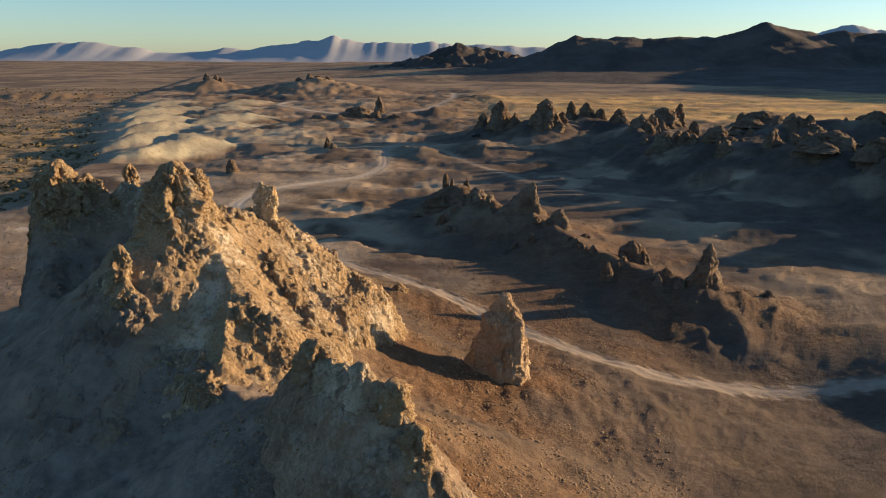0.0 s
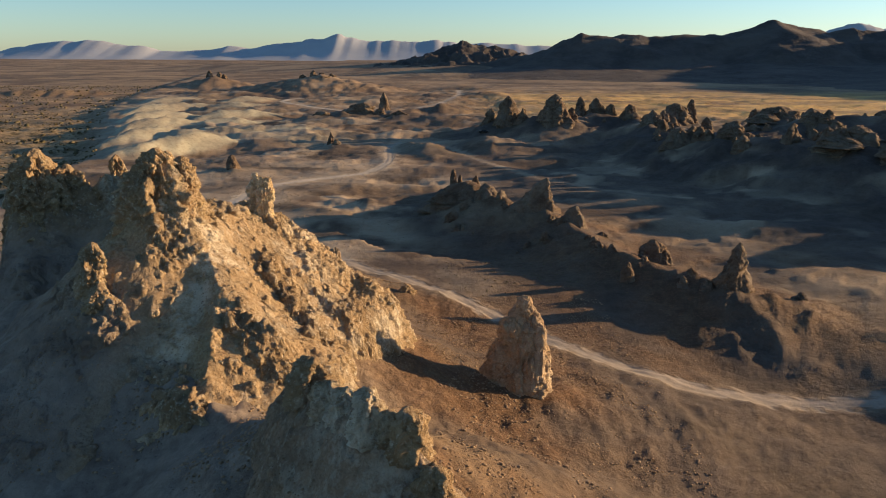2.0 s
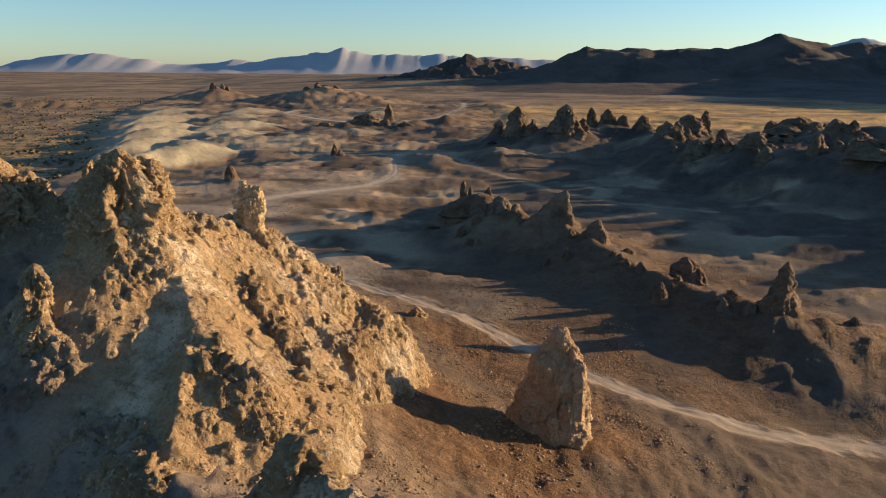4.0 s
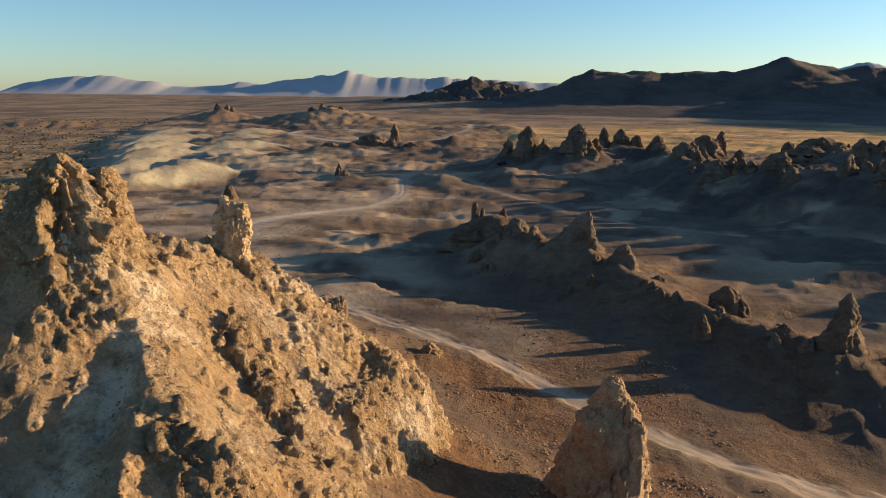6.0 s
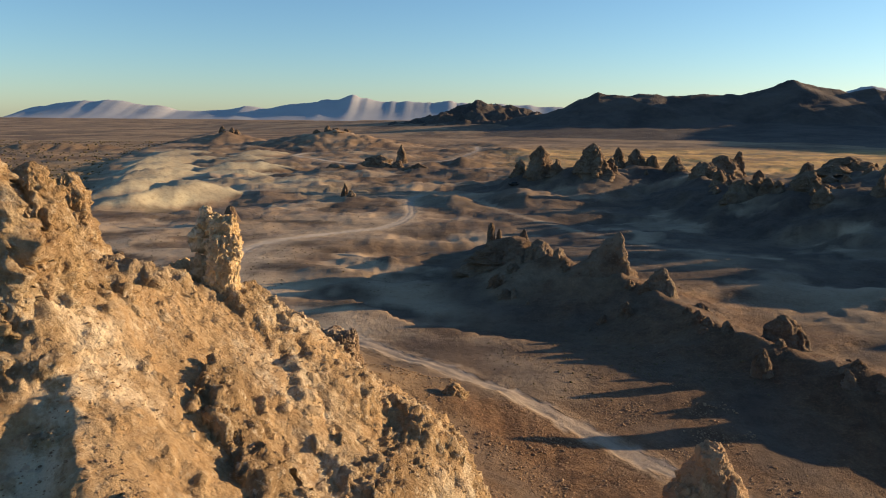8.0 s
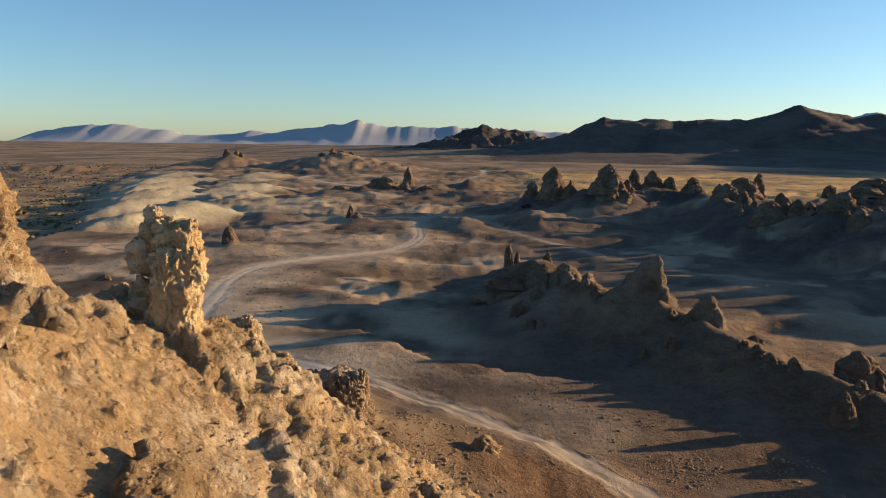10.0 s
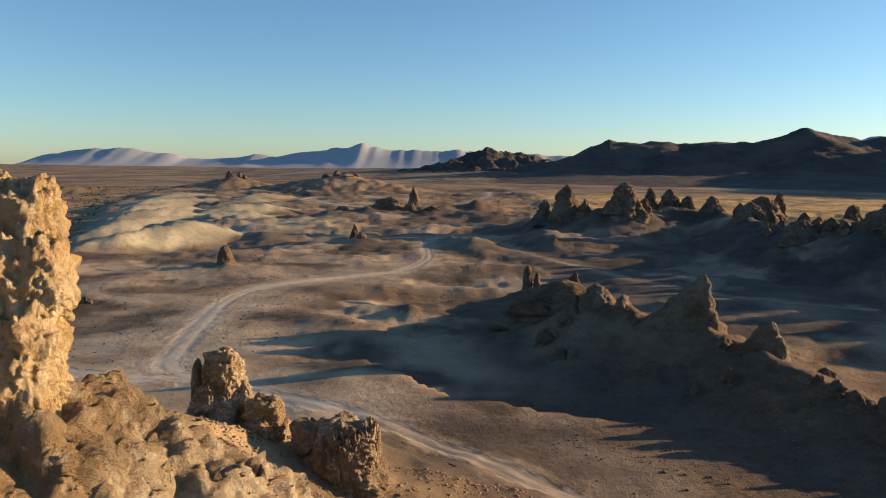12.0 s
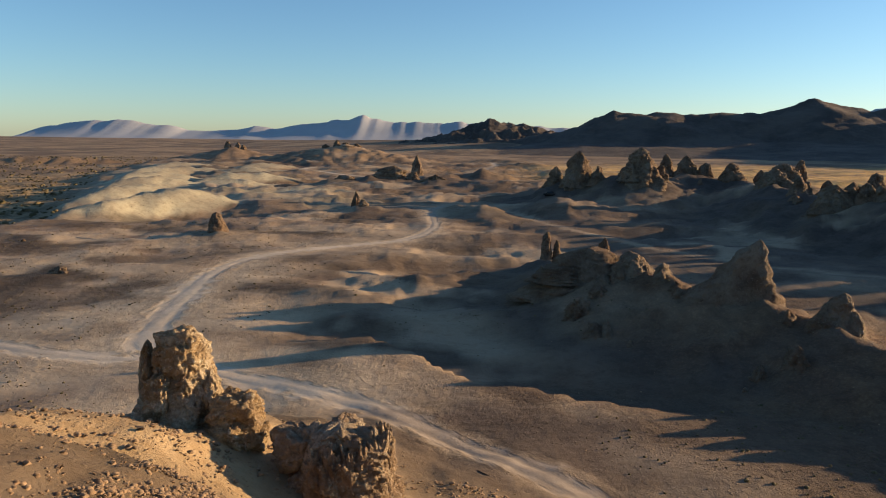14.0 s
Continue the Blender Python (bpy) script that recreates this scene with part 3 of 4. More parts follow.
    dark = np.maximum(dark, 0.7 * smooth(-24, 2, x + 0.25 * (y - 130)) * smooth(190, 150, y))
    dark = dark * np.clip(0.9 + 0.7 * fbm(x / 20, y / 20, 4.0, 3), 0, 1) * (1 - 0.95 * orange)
    dust = dust * (1 - 0.85 * np.clip(dark, 0, 1)) * (1 - 0.9 * np.clip(pale, 0, 1)) * (1 - 0.8 * np.clip(orange, 0, 1))
    return {"pale": pale, "orange": orange, "dust": dust, "scrub": scrub, "dark": dark, "gold": gold, "sand": sand, "brown": brown, "shaded_scree": shaded_scree,
            "open": smooth(350, 800, np.hypot(x, y)) * (1 - 0.6 * pale)}


def build_ground():
    ahead = np.radians(np.arange(-45, 45.01, 0.19))
    rest = np.radians(np.arange(48, 312.1, 3.0))
    ang = np.concatenate([ahead, rest])
    rad = 5.0 * np.exp(np.linspace(0, math.log(4950 / 5.0), 700))
    rad = np.concatenate([[0.01, 1.5, 3.2], rad])
    r, a = np.meshgrid(rad, ang, indexing="ij")
    x, y = r * np.sin(a), -5 + r * np.cos(a)
    z = land(x, y)
    for line, width in ROADS[:4]:
        z = z - 0.15 * smooth(0.8 * width, 0.55 * width, away(x, y, line))
    verts = np.stack([x, y, z], -1).reshape(-1, 3)
    me = grid_mesh("ground", verts, len(rad), len(ang), wrap=True)
    me.flip_normals()
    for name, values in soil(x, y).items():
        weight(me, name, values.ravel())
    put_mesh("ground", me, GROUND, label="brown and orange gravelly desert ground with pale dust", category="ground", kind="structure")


def resample(line, step):
    p = np.array(line, float)
    for _ in range(3):
        q = np.empty((2 * len(p), 2))
        q[0], q[-1] = p[0], p[-1]
        q[1:-1:2], q[2:-1:2] = 0.75 * p[:-1] + 0.25 * p[1:], 0.25 * p[:-1] + 0.75 * p[1:]
        p = q
    s = np.concatenate([[0], np.cumsum(np.hypot(*np.diff(p, axis=0).T))])
    t = np.linspace(0, s[-1], max(3, int(s[-1] / step)))
    return np.stack([np.interp(t, s, p[:, 0]), np.interp(t, s, p[:, 1])], 1)


def build_road(name, line, width, label, lift):
    """A strip of driven ground: two wheel tracks between low berms, its edges lost in the soil on both sides."""
    p = resample(line, 1.0)
    d = np.gradient(p, axis=0)
    side = np.stack([d[:, 1], -d[:, 0]], 1) / np.maximum(np.hypot(*d.T), 1e-6)[:, None]
    half = np.array([0.12, 0.3, 0.42, 0.55, 0.68, 0.82, 0.96, 1.1, 1.3, 1.7, 2.2])
    rise = np.array([0.02, 0.01, -0.01, -0.02, -0.01, 0.0, 0.01, 0.01, 0.01, 0.0, -0.04])
    rut = np.array([0.05, 0.25, 0.8, 1.0, 0.8, 0.2, 0.0, 0.0, 0.0, 0.0, 0.0])
    across = np.concatenate([-half[::-1], half])
    rise, rut = np.concatenate([rise[::-1], rise]), np.concatenate([rut[::-1], rut])
    wob = 0.5 * width * (1 + 0.14 * fbm(p[:, 0] / 9, p[:, 1] / 9, 1.0, 3)) * (1 + 0.45 * np.exp(-((p[:, 0] + 54) / 14)**2 - ((p[:, 1] - 186) / 30)**2))
    xy = p[:, None] + side[:, None] * (across * wob[:, None])[..., None]
    x, y = xy[..., 0], xy[..., 1]
    z = land(x, y) + rise * min(1.0, width / 3.3) + 0.03 * fbm(x / 1.5, y / 1.5, 4.0, 3) + lift
    me = grid_mesh(name, np.concatenate([xy, z[..., None]], -1).reshape(-1, 3), len(p), len(across))
    core = smooth(1.35, 0.65, np.abs(across)[None] + 0.55 * fbm(x / 1.8, y / 1.8, 2.0, 4, 0.6))
    for kind, values in soil(x, y).items():
        weight(me, kind, values.ravel())
    weight(me, "track", core.ravel())
    weight(me, "rut", (rut[None] * np.clip(0.8 + 0.9 * fbm(x / 4, y / 4, 5.0, 3), 0, 1)).ravel())
    put_mesh(name, me, GROUND, label=label, category="dirt road", kind="structure")


# ---- rocks ----
def rock_verts(wx, wy, h, seed, nu, nv, p=1.6, q=0.75, crag=0.3, lean=(0.0, 0.0), flare=0.25, turn=0.0, twist=0.0, square=2.0):
    """Vertices of a weathered rock that stands on the origin, row by row from its foot to its top, and the top itself."""
    v = np.linspace(0, 0.985, nv)[:, None]
    u = np.linspace(0, 2 * math.pi, nu, endpoint=False)[None] + twist * v
    r = (1 - v**p)**q * (1 + flare * (1 - v)**3) * (np.abs(np.cos(u))**square + np.abs(np.sin(u))**square)**(-1 / square)
    x, y, z = wx / 2 * r * np.cos(u), wy / 2 * r * np.sin(u), h * v + 0 * u
    size = min(wx, wy) / 2
    s, t = max(0.5 * (wx + wy) * 0.34, 0.3), seed * 7.31
    w1, w2 = 0.25 * fbm(x / (0.5 * s), y / (0.5 * s), z / s + t, 2), 0.25 * fbm(x / (0.5 * s), y / (0.5 * s) + t, z / s, 2)
    big, gap = blocks(x / (0.62 * s) + t + w1, y / (0.62 * s) + w2, z / (1.25 * s))
    little, crack = blocks(x / (0.24 * s) + w2, y / (0.24 * s) + t + w1, z / (0.36 * s))
    tiny, chip = blocks(x / (0.10 * s) + t, y / (0.10 * s), z / (0.13 * s))
    push = crag * (0.95 * fbm(x / s + t, y / s, z / (s * 2.0), 3) + 0.5 * (big - 0.5) + 0.26 * (gap - 0.7) + 0.30 * (little - 0.5) + 0.20 * (crack - 0.7))
    push = push + crag * (0.12 * (tiny - 0.5) + 0.07 * (chip - 0.7) + 0.3 * fbm(x / (0.2 * s), y / (0.2 * s), z / (0.35 * s) + t, 4, 0.65))
    grow = 1 + push * (0.35 + 0.65 * np.minimum(1, r * 1.6)) / np.maximum(r, 0.35)
    x, y = x * grow + lean[0] * h * v**1.4, y * grow + lean[1] * h * v**1.4
    z = z + crag * size * 0.6 * fbm(x / s, y / s + t, 3.1, 3) * v
    c, k = math.cos(turn), math.sin(turn)
    verts = np.stack([c * x - k * y, k * x + c * y, z], -1).reshape(-1, 3)
    top = verts[-nu:].mean(0) + (0, 0, 0.02 * h)
    return verts, top


def rock_mesh(name, nu, nv, **how):
    verts, top = rock_verts(nu=nu, nv=nv, **how)
    return grid_mesh(name, verts, nv, nu, wrap=True, cap=top)


def stand(name, x, y, top, wx, wy, seed, label, category="rock", group="", detail=(56, 44), material=None, foot=None, sink=1.2, **shape):
    """A rock whose foot lies in the ground at (x, y) and whose top reaches the height top."""
    base = (height(x, y) if foot is None else foot) - sink
    me = rock_mesh(name, *detail, wx=wx, wy=wy, h=top - base, seed=seed, **shape)
    ob = put_mesh(name, me, material or TUFA, label=label, category=category, group=group)
    ob.location = (x, y, base)
    return ob


def butte_height(x, y):
    z = softmax(crest(x, y, [(-54, 98, 25.5), (-44, 99, 24.5), (-36, 98, 26.5), (-31, 86, 26.5), (-28, 77, 28)], 1.15),
                crest(x, y, [(-28, 77, 28), (-23, 84, 25), (-19, 88, 23), (-15, 91, 18), (-10.5, 87.5, 15.4), (-8.5, 88.5, 11)], 0.80), 2.0)
    z = softmax(z, crest(x, y, [(-25, 77, 24), (-21, 70, 21.5), (-20, 62, 16.5)], 0.75), 1.5)
    edge = x - np.interp(y, [52, 60, 66, 75, 80, 86, 92, 96], [-14, -12, -11.2, -10.8, -9.8, -8.4, -7.5, -9]) + 1.2 * fbm(x / 5, y / 5, 8.0, 3)
    cliff = np.interp(y, [78, 84, 89, 94, 98, 104], [-47, -50.5, -52.2, -53.6, -55.5, -56.5]) - x + 1.3 * fbm(x / 6, y / 6, 5.0, 3)
    chute = np.exp(-(away(x, y, [(-24.2, 71.5), (-24.8, 66), (-26.5, 60)]) / 2.2)**2)
    return z - 1.7 * np.maximum(edge, 0) - 3.0 * np.maximum(cliff, 0) - 1.3 * chute


def field(name, xs, ys, shape, under, material, parent=None, carve=0.8, bite=1.0, ribs=(), cream=(), **tags):
    """A rock mass over a rectangle of the plan, its skirt sunk below the ground: bare lumpy rock along the ribs and on steep faces, loose sand between."""
    nx, ny = len(xs), len(ys)
    x, y = np.meshgrid(xs, ys)
    z = shape(x, y)
    z = z + bite * (1.0 * fbm(x / 10, y / 10, 0.7, 3) + 1.0 * (ridges(x / 10, y / 8, 2.2, 3) - 0.9))
    near = np.zeros_like(x)
    for line, width, proud in ribs:
        k = smooth(width, 0.5 * width, away(x, y, line) + 0.8 * fbm(x / 2.6, y / 2.6, 4.0, 4, 0.6))
        near = np.maximum(near, k)
        z = z + proud * k
    gx, gy = np.gradient(z, xs, axis=1), np.gradient(z, ys, axis=0)
    n = np.stack([-gx, -gy, np.ones_like(z)], -1)
    n /= np.linalg.norm(n, axis=-1, keepdims=True)
    steep = smooth(0.58, 0.42, n[..., 2])
    patch = smooth(0.45, 0.75, fbm(x / 4.5, y / 4.5, 5.0, 4, 0.6))
    gold = smooth(81, 86, y) * smooth(-27, -23, x)
    rocky = np.clip(near + 0.8 * steep + 0.55 * patch, 0, 1) * (1 - 0.45 * gold)
    w1, w2 = 0.4 * fbm(x / 2.5, y / 2.5, z / 4, 2), 0.4 * fbm(x / 2.5 + 9, y / 2.5, z / 4, 2)
    big = blocks(x / 2.2 + w1, y / 2.2 + w2, z / 4.0)[0]
    little, crack = blocks(x / 0.46, y / 0.46 + w1, z / 0.55)
    bulge = lumps(x / 1.9 + w1, y / 1.9 + w2, z / 2.8, 4, 0.55) - 0.5
    flute = ridges((y + 0.35 * x) / 1.15 + w1, (x - 0.35 * y) / 7, z / 9, 3, 0.55) - 1.0
    hole = smooth(0.22, 0.5, fbm(x / 1.0, y / 1.0, z / 1.0 + 4, 3))
    crags = 0.36 * bulge + 0.30 * flute - 0.14 * hole + 0.22 * (big - 0.5) + 0.14 * (little - 0.5) + 0.12 * (crack - 0.7) + 0.30 * fbm(x / 1.6, y / 1.6, z / 2.4, 5, 0.62)
    crags = crags + 0.2 * fbm(x / 0.7, y / 0.7, z / 0.8, 4, 0.65) - 0.16 * smooth(0.2, 0.45, fbm(x / 0.5, y / 0.5, z / 0.5 + 2, 2))
    pock = smooth(0.42, 0.70, fbm(x / 1.5, y / 1.5, z / 2 + 7, 4, 0.6) + 0.24 * gold) * (1 - rocky * (1 - 0.7 * gold))
    clods = np.where(little > 0.90, (little - 0.74) * crack, 0) * (0.5 + 0.5 * rocky)
    drift = 0.22 * fbm(x / 3.2, y / 3.2, z / 6, 6, 0.6) + 0.05 * (ridges((y + 0.3 * x) / 1.6, x / 8, 2.0, 2) - 0.8)
    push = carve * (rocky * crags * (1 - 0.4 * gold) + (1 - rocky) * drift + 0.22 * gold * fbm(x / 0.6, y / 0.6, z / 0.6, 4, 0.7) + 0.35 * pock * (0.4 * (little - 0.3) + bulge + 0.25) + 0.55 * clods) + 0.03 * fbm(x / 0.42, y / 0.42, z / 0.42, 2)
    p = np.stack([x, y, z], -1) + n * push[..., None]
    low = land(x, y) - under
    p[..., 2] = np.maximum(p[..., 2], low)
    me = grid_mesh(name, p.reshape(-1, 3), ny, nx)
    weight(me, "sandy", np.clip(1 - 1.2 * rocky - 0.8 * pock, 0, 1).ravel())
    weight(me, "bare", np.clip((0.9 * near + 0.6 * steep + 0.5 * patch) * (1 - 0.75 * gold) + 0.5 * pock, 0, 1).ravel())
    # low on the sunless side: grey that holds part of the shade
    weight(me, "shaded_scree", (smooth(-24, -31, x - 0.1 * (y - 60)) * smooth(25, 17, p[..., 2])).ravel())
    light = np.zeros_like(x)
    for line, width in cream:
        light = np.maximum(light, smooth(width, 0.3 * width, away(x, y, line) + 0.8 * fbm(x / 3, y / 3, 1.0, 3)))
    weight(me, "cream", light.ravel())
    bare = p[..., 2] > low + 0.3
    return put_mesh(name, me, material, parent, **tags), p[bare]


build_ground()
build_road("dirt_road", ROAD_MAIN, 3.3, "pale dusty dirt road with wheel tracks across the plain", 0.02)
build_road("dirt_road", ROAD_LEFT, 3.0, "narrow pale dirt track branching off the road", 0.02)
build_road("dirt_road", ROAD_FAR, 4.6, "distant pale dirt track bending over the flats", 0.08)
build_road("dirt_road", ROAD_HILL, 4.6, "distant pale dirt track beyond a low dark hill", 0.08)

# the butte and its crags
RIBS = [([(-18.6, 86.0), (-16.4, 85.8), (-14.6, 84.8), (-13.0, 85.4)], 2.1, 0.6), ([(-10.2, 87.4), (-8.8, 86.6)], 1.7, 0.6), ([(-12.4, 80.6), (-11.2, 79), (-10.6, 82.4), (-9.6, 84.2)], 1.5, 0.6),
        ([(-18.4, 78.6), (-17.2, 77.6), (-15.8, 76.4), (-14.4, 74.8)], 1.5, 0.9), ([(-13.8, 72.4), (-12.8, 75.4)], 1.2, 0.5), ([(-18.7, 67.7), (-16.8, 66.4), (-14.6, 65.6)], 1.6, 0.7),
        ([(-33, 69.5), (-30, 66)], 2.2, 0.6), ([(-31, 79), (-27.6, 77), (-26.2, 74.2)], 2.6, 0.6), ([(-25.3, 79.8), (-23.8, 82), (-23.0, 84.2)], 1.5, 0.5),
        ([(-25.2, 63.4), (-23, 61.4), (-19.4, 57.8)], 1.5, 0.5), ([(-56, 98), (-50, 96), (-44, 99), (-36, 98), (-31, 86)], 3.4, 0.4), ([(-50, 90), (-47, 84)], 1.8, 0.6), ([(-41, 88), (-38, 80)], 1.3, 0.5)]
CREAM = [([(-26, 77.5), (-23.5, 76.5), (-22.8, 75.8), (-21.6, 74.7), (-23.0, 71), (-23.8, 68.4), (-23.1, 64.7)], 1.9), ([(-30, 77), (-27, 75)], 2.2), ([(-31.8, 69), (-30.5, 67)], 2.4)]
butte, butte_skin = field("rock_butte", np.concatenate([np.arange(-66, -37, 0.4), np.arange(-37, 7, 0.12)]), np.concatenate([np.arange(48, 97, 0.12), np.arange(97, 118, 0.4)]), butte_height, 1.5, TUFA, bite=0.55, ribs=RIBS, cream=CREAM, label="craggy tan tufa butte with loose rubble slopes", category="rock butte")


def crag(name, x, y, top, wx, wy, seed, foot, **shape):
    base = foot
    me = rock_mesh(name, 124, 92, wx=wx, wy=wy, h=top - base, seed=seed, **shape)
    ob = put_mesh(name, me, TUFA, butte)
    ob.location = (x, y, base)
    return ob


for row in [(-28.6, 76.5, 32.3, 7.0, 5.4, 3, 21), (-26.4, 77.5, 31.6, 3.4, 3.4, 4, 23), (-30.0, 79.5, 29.8, 4.5, 5, 5, 22), (-35.2, 97, 29.6, 3.2, 4, 6, 23),
            (-37.5, 99, 28.8, 3.6, 4, 7, 23), (-51.5, 97.5, 29.4, 6.5, 6, 8, 18), (-48.2, 99, 27.6, 4.5, 4.5, 9, 20), (-54, 99, 28.0, 4, 5, 10, 16),
            (-48.3, 113, 27.2, 3.6, 3.4, 11, 12), (-31.6, 69.4, 25.2, 3.6, 3.6, 12, 14), (-30.6, 67.6, 22.0, 4.2, 3.4, 13, 13), (-32.6, 66.8, 19.5, 3.6, 3.2, 19, 12), (-43, 99, 26.4, 4, 4, 14, 20),
            (-11.2, 88.3, 15.8, 4.6, 4.2, 15, 7), (-25.0, 82.5, 26.6, 3.0, 3.0, 18, 20), (-14.6, 89.4, 18.0, 3.0, 2.8, 102, 12)]:
    crag("crag", *row[:5], row[5], row[6], p=3.0, q=0.5, crag=0.3, flare=0.5)

def lump_mesh(name, rx, ry, rz, seed, nu=96, nv=72, crag=0.28, square=2.7, turn=0.0):
    """A rounded knob of tufa, bulging and pitted all round."""
    v = np.linspace(-0.495 * math.pi, 0.495 * math.pi, nv)[:, None]
    u = np.linspace(0, 2 * math.pi, nu, endpoint=False)[None]
    cx, cy, cz = np.cos(v) * np.cos(u), np.cos(v) * np.sin(u), np.sin(v) + 0 * u
    r = (np.abs(cx)**square + np.abs(cy)**square + np.abs(cz)**square)**(-1 / square)
    x, y, z, t = rx * r * cx, ry * r * cy, rz * r * cz, seed * 5.17
    s = 0.5 * (rx + ry)
    w = 0.3 * fbm(x / (0.6 * s) + t, y / (0.6 * s), z / (0.6 * s), 2)
    big, gap = blocks(x / (0.7 * s) + t + w, y / (0.7 * s) - w, z / (0.9 * s))
    small, crack = blocks(x / (0.26 * s) - w, y / (0.26 * s) + t, z / (0.32 * s) + w)
    push = 0.8 * fbm(x / s + t, y / s, z / s, 3) + 0.55 * (big - 0.5) + 0.35 * (gap - 0.7) + 0.2 * (small - 0.5) + 0.16 * (crack - 0.7)
    push = push + 0.5 * (lumps(x / (0.4 * s) + t, y / (0.4 * s), z / (0.5 * s), 4, 0.55) - 0.5) - 0.2 * smooth(0.25, 0.5, fbm(x / (0.35 * s), y / (0.35 * s) + t, z / (0.35 * s), 2))
    grow = 1 + crag * push
    x, y, z = x * grow, y * grow, z * grow
    c, k = math.cos(turn), math.sin(turn)
    verts = np.stack([c * x - k * y, k * x + c * y, z], -1).reshape(-1, 3)
    return grid_mesh(name, verts, nv, nu, wrap=True, cap=verts[-nu:].mean(0))


def knob_of(name, parent, x, y, z, rx, ry, rz, seed, material, **shape):
    """A knob as part of a rock, its middle at a place in the world."""
    put_mesh(name, lump_mesh(name, rx, ry, rz, seed, **shape), material, parent).location = Vector((x, y, z)) - parent.location


# the tall knob on the ridge
knob = stand("rock_pinnacle", -20.9, 86.6, 27.2, 1.7, 1.7, 21, "tall knobbly golden tufa pinnacle on the butte's ridge", "rock pinnacle", detail=(160, 140), foot=20.5, sink=1.5, material=PALE_TUFA, p=5.0, q=0.36, crag=0.24, flare=0.2, square=2.8, turn=radians(-38))
for name, x, y, z, rx, ry, rz, seed in [
    ("spike", -21.75, 86.8, 28.0, 0.3, 0.3, 0.62, 37), ("cap", -21.05, 86.75, 27.5, 0.62, 0.66, 0.62, 23), ("cap", -21.75, 86.9, 27.35, 0.5, 0.55, 0.62, 24), ("cap", -20.45, 86.6, 27.3, 0.5, 0.55, 0.8, 25),
    ("block", -22.0, 87.0, 26.7, 0.78, 0.75, 0.85, 26), ("block", -20.7, 86.3, 26.1, 0.85, 0.8, 1.1, 27), ("block", -20.1, 86.2, 26.3, 0.42, 0.48, 0.7, 28), ("buttress", -20.95, 85.85, 25.3, 0.5, 0.5, 1.25, 29),
    ("buttress", -20.3, 85.9, 24.9, 0.5, 0.55, 0.95, 30), ("buttress", -20.95, 86.4, 23.9, 0.95, 0.95, 1.2, 131), ("skirt", -21.2, 86.9, 22.4, 1.2, 1.2, 1.4, 132), ("buttress", -21.8, 86.9, 24.4, 0.9, 0.9, 1.4, 133),
    ("ledge", -22.7, 86.9, 24.4, 0.5, 0.5, 0.6, 134), ("ledge", -22.9, 87.7, 23.8, 1.3, 1.1, 1.4, 135), ("ledge", -23.5, 87.0, 24.1, 1.3, 1.1, 1.1, 136), ("ledge", -24.5, 87.3, 23.6, 1.2, 1.1, 1.0, 138), ("ledge", -22.2, 86.3, 23.3, 0.9, 0.8, 0.9, 137)]:
    knob_of(name, knob, x, y, z, rx, ry, rz, seed, PALE_TUFA)


def spire_height(x, y):
    return crest(x, y, [(-10, 49, 22.5), (-8.6, 47, 23.3), (-5.2, 42.4, 23.4), (-2.8, 41, 22.8), (-1.3, 39.6, 20.6), (1.2, 38, 17.5), (4, 36, 12)], 1.5)


fin, fin_skin = field("rock_fin", np.arange(-20, 10, 0.13), np.arange(28, 60, 0.13), spire_height, 1.2, TUFA_MID, carve=0.7, bite=0.45, cream=[([(-3.6, 39.5), (-2.6, 38.5)], 3.0)], label="jagged dark tufa fin with a pale weathered face", category="rock fin")
for row in [(-5.0, 42.0, 25.0, 1.4, 1.3, 31, 22), (-8.7, 47.2, 24.5, 2.0, 1.8, 32, 21.5), (-2.9, 41.1, 24.4, 1.5, 1.3, 33, 21.5), (-3.9, 41.5, 24.1, 1.0, 0.9, 34, 22),
            (-6.3, 43.6, 24.3, 1.4, 1.2, 35, 22), (-7.5, 45.2, 24.0, 1.5, 1.5, 36, 21.5), (-1.6, 39.5, 22.2, 1.5, 1.4, 37, 19)]:
    me = rock_mesh("crag", 48, 40, wx=1.35 * row[3], wy=1.35 * row[4], h=row[2] - row[6] - 0.2, seed=row[5], p=3.0, q=0.45, crag=0.3)
    put_mesh("crag", me, TUFA, fin).location = (row[0], row[1], row[6])

# rocks of the near plain
egg = stand("rock_pinnacle", 6.8, 86.6, 14.6, 6.6, 5.0, 41, "broad tan tufa pinnacle leaning to a blunt top", "rock pinnacle", detail=(150, 120), material=TUFA_WARM, p=2.1, q=0.62, crag=0.16, lean=(0.09, 0), flare=0.3, square=2.6, turn=radians(-8))


def lobe(name, parent, x, y, low, top, wx, wy, seed, material=None, p=2.4, crag=0.24, detail=(80, 64), **shape):
    """A part of a rock, at its place in the world."""
    me = rock_mesh(name, *detail, wx=wx, wy=wy, h=top - low, seed=seed, p=p, q=0.55, crag=crag, **shape)
    put_mesh(name, me, material or TUFA, parent).location = Vector((x, y, low)) - parent.location


lobe("column", egg, 8.7, 85.6, 2.5, 13.0, 2.0, 2.2, 401, TUFA_WARM, p=3.5, crag=0.16)
lobe("shoulder", egg, 4.9, 86.0, 2.5, 9.4, 3.8, 4.0, 403, TUFA_WARM, crag=0.16)
knob_of("cap", egg, 7.6, 86.4, 13.6, 0.9, 0.9, 1.3, 404, TUFA_WARM, crag=0.16)
knob_of("shoulder", egg, 5.9, 85.6, 11.0, 1.2, 1.2, 1.6, 405, TUFA_WARM, crag=0.16)
